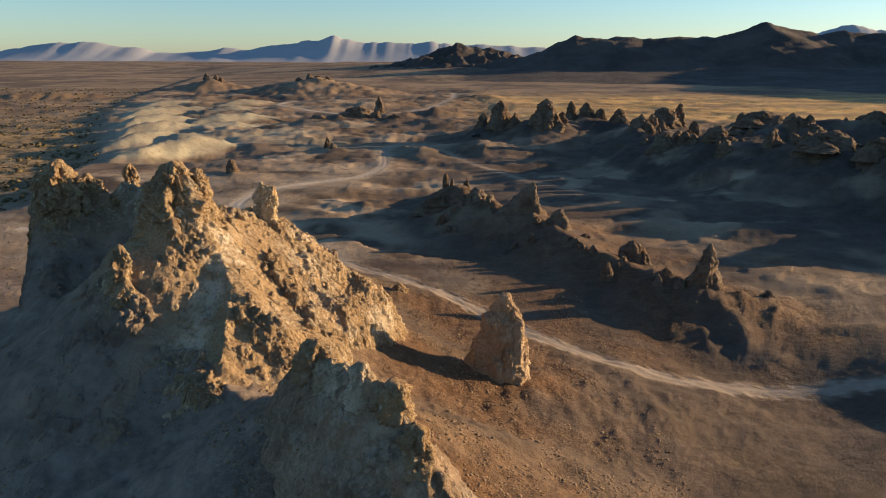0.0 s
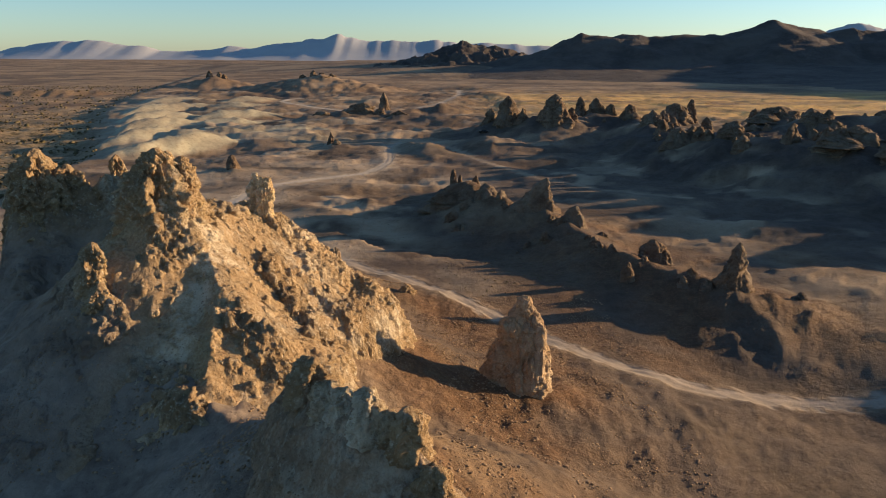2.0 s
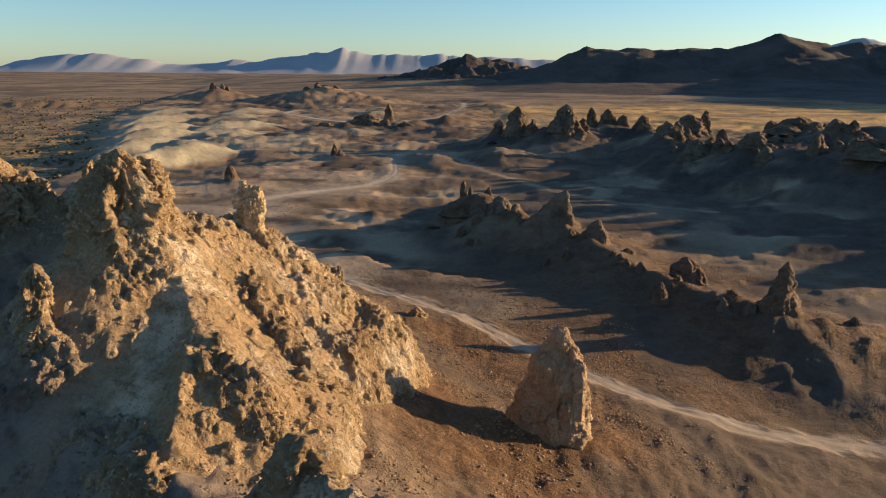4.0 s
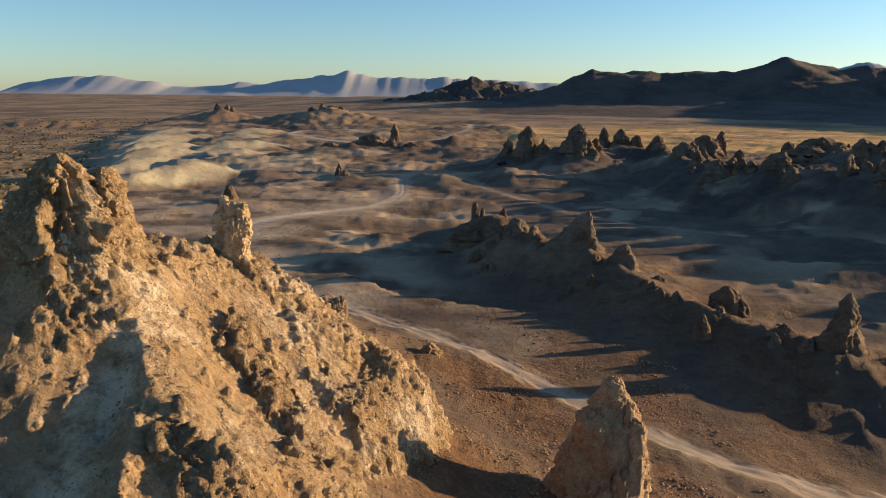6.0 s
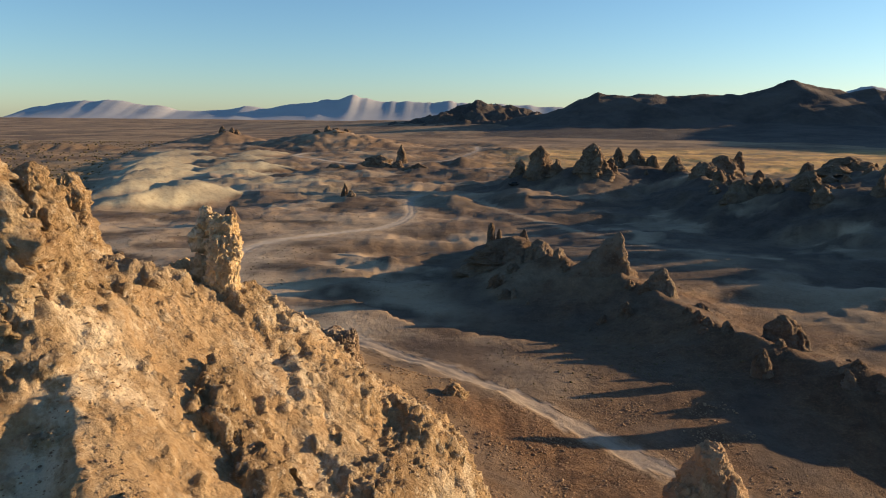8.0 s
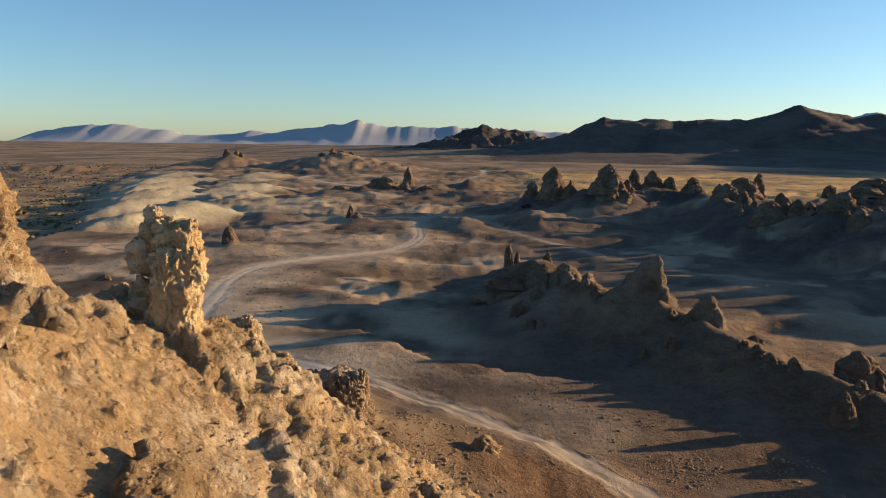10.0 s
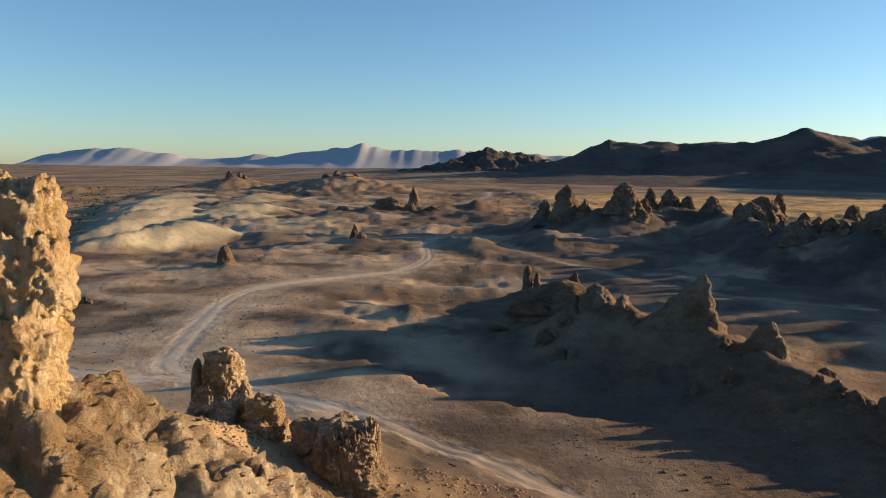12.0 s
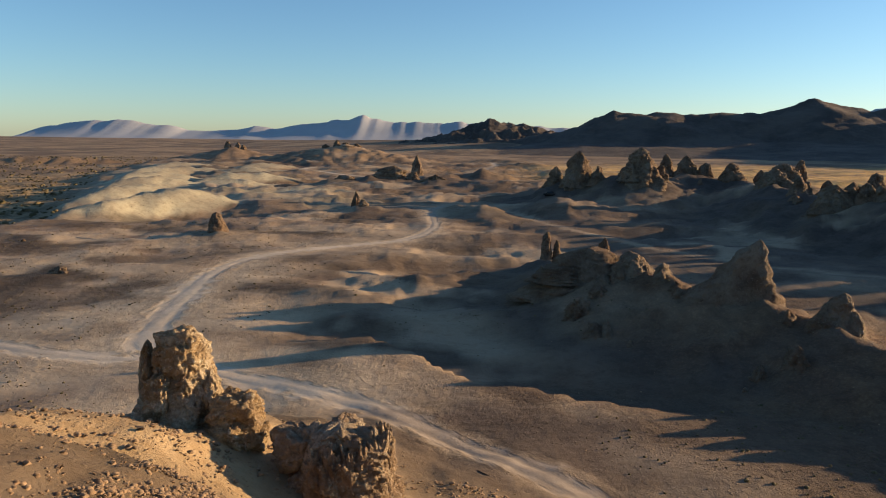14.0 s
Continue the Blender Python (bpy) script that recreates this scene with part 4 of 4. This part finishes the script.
for x, y, z, rz, seed in [(9.9, 85.6, 5.6, 2.6, 406), (9.2, 84.8, 6.0, 3.4, 407), (8.1, 84.4, 5.4, 2.8, 408), (6.8, 84.2, 5.0, 2.2, 409), (9.3, 85.2, 10.2, 1.8, 410)]:
    knob_of("buttress", egg, x, y, z, 0.75, 0.75, rz, seed, TUFA_WARM, nu=64, nv=56, crag=0.16)
stand("boulder", -7.7, 123.6, 4.4, 3.6, 3.2, 42, "low pale tufa boulder beside the road", "boulder", detail=(56, 40), p=2, q=0.6)
crown = stand("rock_pinnacle", -30.0, 125.5, 14.9, 3.3, 3.0, 43, "blocky brown tufa pinnacle on a sandy spur", "rock pinnacle", detail=(150, 120), p=3.6, q=0.45, crag=0.24, flare=0.35, square=2.6, turn=radians(-40))
lobe("blade", crown, -31.9, 125.3, 8.0, 14.3, 1.1, 1.5, 411, p=3.6)
lobe("buttress", crown, -31.6, 124.2, 8.0, 11.6, 1.9, 1.5, 412)
lobe("buttress", crown, -29.6, 124.0, 8.0, 12.0, 2.2, 1.7, 413)
lobe("shoulder", crown, -28.4, 125.0, 8.0, 12.8, 1.6, 1.8, 414)
knob_of("cap", crown, -30.0, 125.2, 13.7, 1.35, 1.3, 1.15, 415, TUFA)
knob_of("buttress", crown, -30.9, 123.9, 11.4, 0.7, 0.6, 1.2, 416, TUFA)
stub = stand("boulder", -26.9, 124.3, 11.6, 2.4, 2.2, 45, "rounded brown tufa boulder on a sandy spur", "boulder", detail=(90, 70), p=2.2, q=0.58, crag=0.3)
knob_of("shoulder", stub, -26.5, 123.6, 10.9, 1.2, 1.1, 1.1, 421, TUFA)
knob_of("shoulder", stub, -26.8, 122.9, 9.8, 1.1, 0.9, 1.0, 422, TUFA)
knob_of("shoulder", stub, -25.8, 123.3, 9.8, 0.8, 0.8, 1.0, 423, TUFA)
flute = stand("boulder", -20.9, 122.2, 11.2, 4.4, 3.6, 46, "dark fluted tufa outcrop with a flat top and broken edge", "boulder", detail=(120, 90), p=3.6, q=0.42, crag=0.28, square=2.5, flare=0.5, turn=radians(-14), material=TUFA_MID)
for x, y, z, rx, rz, seed in [(-18.9, 121.3, 9.0, 0.55, 1.9, 432), (-19.5, 120.8, 8.6, 0.5, 1.9, 433), (-20.2, 120.5, 8.5, 0.55, 1.8, 434), (-21.0, 120.4, 8.4, 0.6, 1.7, 435), (-18.6, 122.2, 9.2, 0.5, 1.8, 436), (-21.8, 120.7, 8.6, 0.6, 1.5, 437)]:
    knob_of("column", flute, x, y, z, rx, rx, rz, seed, TUFA_MID, nu=64, nv=56)
knob_of("ledge", flute, -22.6, 122.4, 9.6, 1.3, 1.2, 1.2, 438, TUFA_MID)

MID = "dark tan tufa rock on a low rubble mound"
for name, x, y, top, wx, wy, seed, kw in [
    ("rock_pinnacle", 48.0, 130, 10.4, 6.4, 4.6, 51, dict(p=1.2, q=0.7, crag=0.2, lean=(0.08, 0))),
    ("boulder", 31.7, 137, 4.9, 2.6, 2.4, 52, dict(p=2.5, q=0.5, crag=0.18, flare=0.5)),
    ("boulder", 40.0, 150, 6.0, 7.0, 4.5, 53, dict(p=2.0, q=0.6, crag=0.2, flare=0.8)),
    ("boulder", 60.7, 131, 1.2, 3.0, 2.6, 54, dict(p=2, q=0.6)),
    ("rock_pinnacle", 19.0, 180.5, 13.2, 10.5, 5.0, 55, dict(p=1.25, q=0.78, crag=0.15, lean=(0.33, 0), flare=0.5, square=3.0, turn=radians(-4))),
    ("rock_pinnacle", 26.6, 169, 8.9, 5.6, 3.6, 56, dict(p=1.6, q=0.62, crag=0.18, lean=(0.12, 0), flare=0.6)),
    ("rock_mass", 3.2, 196, 9.6, 13.0, 8.0, 57, dict(p=2.6, q=0.6, crag=0.18, flare=0.8)),
    ("rock_mass", 9.0, 192, 9.6, 5.0, 5.0, 58, dict(p=2.6, q=0.5, crag=0.18, flare=0.8, square=4.0, turn=radians(-30))),
    ("rock_pinnacle", 0.8, 230, 7.7, 2.1, 2.6, 59, dict(p=3.0, q=0.5, crag=0.2)),
    ("rock_pinnacle", 2.8, 230, 6.2, 1.9, 2.2, 60, dict(p=2.0, q=0.6, crag=0.2)),
    ("boulder", 6.4, 200, 10.6, 2.8, 2.4, 61, dict(p=2.0, q=0.6, crag=0.35)),
    ("boulder", 3.2, 186, 6.0, 3.2, 2.6, 62, dict(p=2.0, q=0.6, crag=0.35)),
    ("boulder", 0.2, 183, 4.8, 3.6, 2.6, 63, dict(p=2.0, q=0.6, crag=0.35)),
    ("rock_pinnacle", -77, 268, 6.8, 4.6, 4.2, 64, dict(p=2.6, q=0.6, crag=0.14, lean=(-0.05, 0))),
    ("rock_pinnacle", -54.1, 345, 7.0, 3.6, 3.4, 65, dict(p=1.6, q=0.7, crag=0.25)),
    ("rock_pinnacle", -51.2, 341, 4.6, 4.2, 3.6, 66, dict(p=1.8, q=0.6, crag=0.3)),
    ("boulder", -115.7, 250, 1.8, 2.0, 2.0, 67, dict(p=1.6, q=0.6)),
    ("boulder", -87.8, 215, 2.0, 4.0, 2.2, 68, dict(p=2, q=0.6, crag=0.4)),
    ("rock_pinnacle", -47.1, 550, 15.2, 7.4, 6.5, 69, dict(p=1.9, q=0.7, crag=0.16)),
    ("rock_mass", -61, 522, 9.0, 24.0, 12.0, 70, dict(p=2.6, q=0.5, crag=0.25)),
    ("rock_mass", -34, 505, 5.5, 18.0, 8.0, 71, dict(p=2.0, q=0.6, crag=0.3, flare=0.8)),
    ("rock_mass", -86, 508, 4.5, 16.0, 8.0, 72, dict(p=2.0, q=0.6, crag=0.3, flare=0.8)),
    ("rock_mass", -47, 520, 6.0, 10.0, 7.0, 73, dict(p=2.0, q=0.6, crag=0.3, flare=0.8)),
]:
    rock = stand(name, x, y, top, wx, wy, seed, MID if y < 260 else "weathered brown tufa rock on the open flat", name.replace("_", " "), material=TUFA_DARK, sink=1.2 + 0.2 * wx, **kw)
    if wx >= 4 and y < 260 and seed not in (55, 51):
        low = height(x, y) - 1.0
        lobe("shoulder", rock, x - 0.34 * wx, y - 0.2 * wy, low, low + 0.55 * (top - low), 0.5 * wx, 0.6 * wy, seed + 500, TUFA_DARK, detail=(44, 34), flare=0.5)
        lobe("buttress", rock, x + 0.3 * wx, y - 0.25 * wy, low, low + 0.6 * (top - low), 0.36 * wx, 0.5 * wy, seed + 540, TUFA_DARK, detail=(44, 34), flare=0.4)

FARROCK = "weathered tufa pinnacle along a dark ridge"
for n, (x, y, top, wx) in enumerate([
    (21.3, 392, 14.8, 7), (29.2, 386, 21.6, 9.5), (51.4, 375, 23.0, 12), (69.1, 405, 20.6, 6.5), (76.8, 402, 19.8, 9), (84, 400, 17.0, 6), (92.5, 393, 17.4, 9),
    (93.0, 352, 16.6, 11), (122.6, 414, 17.0, 20), (134.1, 425, 18.3, 6), (134.7, 400, 10.2, 7), (176.3, 440, 12.2, 10), (145, 340, 20.2, 22), (142.9, 302, 20.9, 14),
    (132, 252, 19.4, 20), (190.5, 330, 21.2, 15), (140, 238, 18.4, 13), (106.6, 290, 17.5, 12), (90.2, 302, 13.5, 11), (160, 262, 19.5, 16), (118, 300, 15, 12),
    (60, 378, 16.5, 5), (37, 388, 13.5, 5), (104, 392, 14.5, 6), (113, 404, 13.5, 7)]):
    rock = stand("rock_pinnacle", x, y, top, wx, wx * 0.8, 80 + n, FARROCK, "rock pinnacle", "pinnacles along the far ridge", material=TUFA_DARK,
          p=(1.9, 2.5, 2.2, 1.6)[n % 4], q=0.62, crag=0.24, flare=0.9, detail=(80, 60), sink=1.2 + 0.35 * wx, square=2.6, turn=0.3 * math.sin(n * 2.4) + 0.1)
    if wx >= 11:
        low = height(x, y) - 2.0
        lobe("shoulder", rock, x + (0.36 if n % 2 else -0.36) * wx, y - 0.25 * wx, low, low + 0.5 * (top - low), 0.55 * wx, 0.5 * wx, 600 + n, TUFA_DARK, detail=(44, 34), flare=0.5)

rng = random.Random(5)
spots = [(50, 129, 38, 139), (38, 140, 30, 150), (29, 152, 27, 166), (26, 168, 21, 179), (20, 180, 8, 190), (8, 190, 0, 204), (14, 182, 4, 178), (22, 160, 14, 166)]
for n in range(34):
    ax, ay, bx, by = spots[n % len(spots)]
    k, w = rng.random(), rng.uniform(0.9, 3.0)
    x, y = ax + k * (bx - ax) + rng.gauss(0, 2.2), ay + k * (by - ay) + rng.gauss(0, 2.2)
    stand("rock_outcrop", x, y, height(x, y) + w * rng.uniform(0.25, 0.6), w, w * rng.uniform(0.6, 1.0), 300 + n, "rough brown tufa outcrop half buried in a rubble mound", "rock outcrop",
          "outcrops on the middle mound", detail=(30, 20), material=TUFA_DARK, p=rng.uniform(1.5, 2.6), q=0.6, crag=0.3, flare=0.7, sink=0.6 + 0.3 * w, turn=rng.uniform(0, 3))

rng = random.Random(11)
spots = [(24, 386, 40, 392), (40, 384, 66, 382), (66, 392, 98, 392), (92, 352, 92, 306), (92, 306, 110, 288), (110, 286, 150, 242), (112, 288, 146, 302), (145, 304, 148, 340),
         (150, 340, 190, 332), (98, 390, 136, 408), (150, 242, 175, 222), (120, 262, 104, 286)]
for n in range(60):
    ax, ay, bx, by = spots[n % len(spots)]
    k, w = rng.random(), rng.uniform(2.5, 8.0)
    x, y = ax + k * (bx - ax) + rng.gauss(0, 5), ay + k * (by - ay) + rng.gauss(0, 5)
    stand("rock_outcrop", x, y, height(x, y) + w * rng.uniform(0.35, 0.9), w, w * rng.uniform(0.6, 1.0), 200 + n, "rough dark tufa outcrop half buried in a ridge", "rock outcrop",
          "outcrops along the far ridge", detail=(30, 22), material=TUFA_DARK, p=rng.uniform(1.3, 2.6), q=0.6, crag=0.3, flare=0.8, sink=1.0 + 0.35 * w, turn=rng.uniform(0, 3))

for n, (x, y, top, wx) in enumerate([(-172, 900, 19, 8), (-160, 902, 24, 7), (-150, 900, 21, 7), (-138, 902, 20, 9), (-146, 890, 15, 12), (-128, 900, 14, 10),
                                     (-318, 1014, 21, 8), (-306, 1016, 19, 7), (-300, 1018, 16, 8), (-604, 650, 18, 10), (-590, 652, 17, 8)]):
    stand("rock_pinnacle", x, y, top, wx, wx * 0.8, 120 + n, "distant tufa pinnacle on a bare knoll", "rock pinnacle", "distant pinnacles", material=TUFA_DARK,
          detail=(32, 24), p=1.6, q=0.6, crag=0.3)


# ---- mountains ----
def build_mountains(name, line, x0, x1, y0, y1, step, fall, rough, material, label, scale):
    nx, ny = int((x1 - x0) / step) + 1, int((y1 - y0) / step) + 1
    x, y = np.meshgrid(np.linspace(x0, x1, nx), np.linspace(y0, y1, ny))
    p = np.array(line, float)
    top, mid = np.interp(x, p[:, 0], p[:, 2]), np.interp(x, p[:, 0], p[:, 1])
    top = top * (1 + (0.07 if scale > 200 else 0.03) * fbm(x / (0.55 * scale), 0 * x + 3.3, 1.0, 5, 0.6))
    off = np.abs(y - mid) / fall
    body = top * np.exp(-(off * 1.25)**1.5)
    z = body + rough * (ridges(x / scale, y / scale, 1.7, 5) - 1.0) * smooth(0.02, 0.5, body / np.maximum(top, 1)) * np.minimum(1, 0.35 + off * 2)
    z = z - 8 * smooth(0.10, 0.0, body / np.maximum(top, 1)) - 3
    me = grid_mesh(name, np.stack([x, y, z], -1).reshape(-1, 3), ny, nx)
    put_mesh(name, me, material, label=label, category="mountains", kind="structure")


def dark_range(x, y):
    line = [(60, 1760, 26), (149, 1710, 42), (217, 1690, 58), (290, 1680, 88), (352, 1680, 89), (401, 1680, 94), (495, 1680, 87), (587, 1680, 94), (648, 1680, 104),
            # crests from x = 1180 on are unseen, added to shade the range's foot
            (711, 1680, 120), (783, 1680, 110), (821, 1670, 100), (966, 1640, 104), (1180, 1470, 145), (1290, 1190, 168), (1420, 930, 165), (1600, 700, 150)]
    z = np.maximum(crest(x, y, line, 0.42), crest(x, y, [(a, b, 0.42 * c) for a, b, c in line], 0.085) - 2)
    return z


def build_range(name, x0, x1, y0, y1, step, shape, rough, scale, material, label):
    nx, ny = int((x1 - x0) / step) + 1, int((y1 - y0) / step) + 1
    x, y = np.meshgrid(np.linspace(x0, x1, nx), np.linspace(y0, y1, ny))
    z = shape(x, y)
    z = z + rough * (ridges(x / scale, y / scale, 1.7, 5) - 0.95) * smooth(0, 50, z) - 3
    z = np.maximum(z, -12)
    me = grid_mesh(name, np.stack([x, y, z], -1).reshape(-1, 3), ny, nx)
    put_mesh(name, me, material, label=label, category="mountains", kind="structure")


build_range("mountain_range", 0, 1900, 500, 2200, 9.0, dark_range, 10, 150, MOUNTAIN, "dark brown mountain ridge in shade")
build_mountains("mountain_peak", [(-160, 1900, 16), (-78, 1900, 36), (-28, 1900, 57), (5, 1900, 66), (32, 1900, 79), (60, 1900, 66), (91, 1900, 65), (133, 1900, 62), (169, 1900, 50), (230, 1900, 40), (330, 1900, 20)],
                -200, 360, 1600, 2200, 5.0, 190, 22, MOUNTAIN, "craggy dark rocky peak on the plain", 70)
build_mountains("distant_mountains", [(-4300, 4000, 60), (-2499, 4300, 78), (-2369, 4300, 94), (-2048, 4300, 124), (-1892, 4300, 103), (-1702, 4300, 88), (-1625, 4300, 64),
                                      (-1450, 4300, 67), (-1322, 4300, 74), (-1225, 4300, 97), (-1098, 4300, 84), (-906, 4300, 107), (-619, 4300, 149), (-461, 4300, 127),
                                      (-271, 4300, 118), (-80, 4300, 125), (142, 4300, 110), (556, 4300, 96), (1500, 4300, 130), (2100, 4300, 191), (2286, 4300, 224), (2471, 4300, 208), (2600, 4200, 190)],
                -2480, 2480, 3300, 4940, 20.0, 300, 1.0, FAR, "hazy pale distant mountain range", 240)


# ---- scattered stones and scrub ----
def scatter(name, count, pick, size, material, label, category, seed, flat=0.7, sides=7):
    """Many small lumps in one mesh; pick(rng, n) gives places x, y and heights z."""
    rng = np.random.RandomState(seed)
    x, y, z = pick(rng, count)
    count = len(x)
    ring = np.linspace(0, 2 * math.pi, sides, endpoint=False)
    s = size[0] * (size[1] / size[0])**(rng.rand(count)**2.2)
    verts, base = [], 2 * sides + 1
    for level, (rr, hh) in enumerate(((1.0, -0.25), (0.85, 0.45))):
        rad = s[:, None] * rr * (0.7 + 0.6 * rng.rand(count, sides))
        a = ring[None] + rng.rand(count, 1) * 6
        verts.append(np.stack([x[:, None] + rad * np.cos(a), y[:, None] + rad * np.sin(a), z[:, None] + s[:, None] * flat * (hh + 0.3 * rng.rand(count, sides))], -1))
    tip = np.stack([x, y, z + s * flat * (0.75 + 0.4 * rng.rand(count))], -1)[:, None]
    v = np.concatenate([*verts, tip], 1).reshape(-1, 3)
    i = np.arange(sides)
    j = (i + 1) % sides
    quads = np.stack([i, j, j + sides, i + sides], -1)
    tris = np.stack([i + sides, j + sides, np.full(sides, 2 * sides)], -1)
    one = np.concatenate([quads.ravel(), tris.ravel()])
    loops = (np.arange(count)[:, None] * base + one[None]).ravel()
    sizes = np.tile(np.concatenate([np.full(sides, 4), np.full(sides, 3)]), count)
    put_mesh(name, raw_mesh(name, v, loops, sizes), material, label=label, category=category, kind="stuff")


def on_butte(rng, n):
    skin = np.concatenate([butte_skin, fin_skin])
    skin = skin[(skin[:, 0] > -36) & (skin[:, 1] < 100)]
    p = skin[rng.randint(0, len(skin), n)]
    p = p[rng.rand(n) < smooth(-0.3, 0.4, fbm(p[:, 0] / 4, p[:, 1] / 4, 7.0, 3))]
    return p[:, 0] + rng.uniform(-0.07, 0.07, len(p)), p[:, 1] + rng.uniform(-0.07, 0.07, len(p)), p[:, 2]


def on_slopes(rng, n):
    x, y = rng.uniform(-40, 26, n), rng.uniform(34, 130, n)
    keep = (away(x, y, ROAD_MAIN) > 4) & (rng.rand(n) < smooth(-0.3, 0.5, fbm(x / 8, y / 8, 2.0, 2)))
    x, y = x[keep], y[keep]
    return x, y, land(x, y)


def on_flats(rng, n):
    x, y = rng.uniform(-70, 70, n), rng.uniform(100, 260, n)
    keep = (away(x, y, ROAD_MAIN) > 3.2) & (rng.rand(n) < smooth(-0.1, 0.6, fbm(x / 14, y / 14, 5.0, 2)))
    x, y = x[keep], y[keep]
    return x, y, land(x, y)


def on_scrub(rng, n):
    y = 200 + 900 * rng.rand(n)**1.6
    x = left_edge(y) - 4 - rng.rand(n) * (120 + 0.6 * y)
    keep = rng.rand(n) < smooth(-0.5, 0.4, fbm(x / 25, y / 25, 8.0, 3))
    x, y = x[keep], y[keep]
    return x, y, land(x, y)


def on_spur(rng, n):
    x, y = rng.uniform(-42, -8, n), rng.uniform(92, 132, n)
    keep = rng.rand(n) < smooth(-0.35, 0.35, fbm(x / 5, y / 5, 2.0, 3))
    x, y = x[keep], y[keep]
    return x, y, land(x, y)


scatter("loose_stones", 14000, on_spur, (0.03, 0.16), STONE, "small loose tan stones strewn over a sandy spur", "stones", 8)
def on_patch(rng, n):
    x, y = -23.2 + 1.8 * rng.randn(n), 108.5 + 2.4 * rng.randn(n)
    keep = rng.rand(n) < smooth(-0.2, 0.3, fbm(x / 3, y / 3, 4.0, 3))
    x, y = x[keep], y[keep]
    return x, y, land(x, y)


scatter("loose_stones", 3600, on_patch, (0.05, 0.15), STONE, "patch of chunky tan rubble on a sandy spur", "stones", 18, flat=0.8)
scatter("loose_stones", 22000, on_butte, (0.025, 0.10), STONE, "loose tan rubble lying on the butte", "stones", 9)
scatter("loose_stones", 50000, on_slopes, (0.05, 0.20), STONE, "loose brown stones scattered over the rubble slopes", "stones", 5)
scatter("loose_stones", 4000, on_flats, (0.05, 0.14), STONE, "loose brown stones scattered over the flats", "stones", 6)
def on_plain(rng, n):
    x, y = rng.uniform(-125, 40, n), 130 + 330 * rng.rand(n)**1.4
    keep = (away(x, y, ROAD_MAIN) > 5) & (away(x, y, ROAD_LEFT) > 3.5) & (x > left_edge(y)) & (rng.rand(n) < smooth(-0.1, 0.6, fbm(x / 22, y / 22, 3.0, 3) + 0.5 * smooth(-40, -70, x) * smooth(330, 280, y)))
    x, y = x[keep], y[keep]
    return x, y, land(x, y)


scatter("desert_scrub", 14000, on_plain, (0.08, 0.22), SCRUB, "small dry brown tufts dotted over the flats", "scrub", 17, flat=0.9, sides=6)
scatter("desert_scrub", 16000, on_scrub, (0.5, 1.6), SCRUB, "dry olive desert scrub dotted over the plain", "scrub", 7, flat=0.9)


# ---- the parked car ----
def box_part(name, size, at, material, parent, bevel=0.05, taper=1.0):
    bm = bmesh.new()
    bmesh.ops.create_cube(bm, size=1.0)
    for v in bm.verts:
        k = taper if v.co.z > 0 else 1.0
        v.co = Vector((v.co.x * size[0] * k, v.co.y * size[1] * k, v.co.z * size[2])) + Vector(at)
    bmesh.ops.bevel(bm, geom=bm.edges[:], offset=bevel, segments=2, affect="EDGES")
    me = bpy.data.meshes.new(name)
    bm.to_mesh(me)
    bm.free()
    me.materials.append(material)
    ob = new(name, me)
    ob.parent = parent
    return ob


def build_car(x, y, turn):
    paint, glass, rubber = plain_material("dark_car_paint", (0.012, 0.013, 0.016), 0.35), plain_material("car_glass", (0.02, 0.025, 0.03), 0.1), plain_material("tyre_rubber", (0.015, 0.015, 0.015), 0.9)
    car = tagged(new("car"), "small dark parked car on the shaded flat", "car")
    box_part("body", (1.85, 4.5, 0.75), (0, 0, 0.72), paint, car, 0.14)
    box_part("cabin", (1.65, 2.5, 0.65), (0, -0.25, 1.38), glass, car, 0.1, 0.82)
    for sx in (-0.86, 0.86):
        for sy in (-1.4, 1.4):
            bm = bmesh.new()
            bmesh.ops.create_cone(bm, cap_ends=True, segments=20, radius1=0.35, radius2=0.35, depth=0.24, matrix=Matrix.Translation((sx, sy, 0.35)) @ pose(0, 0, 0, 0, 90, 0))
            bmesh.ops.bevel(bm, geom=[e for e in bm.edges if len(e.link_faces) == 2 and e.calc_face_angle(0) > 1], offset=0.04, segments=2, affect="EDGES")
            me = bpy.data.meshes.new("wheel")
            bm.to_mesh(me)
            bm.free()
            me.materials.append(rubber)
            new("wheel", me).parent = car
    car.matrix_world = pose(x, y, height(x, y), 0, 0, turn)


build_car(16.7, 373, 70)
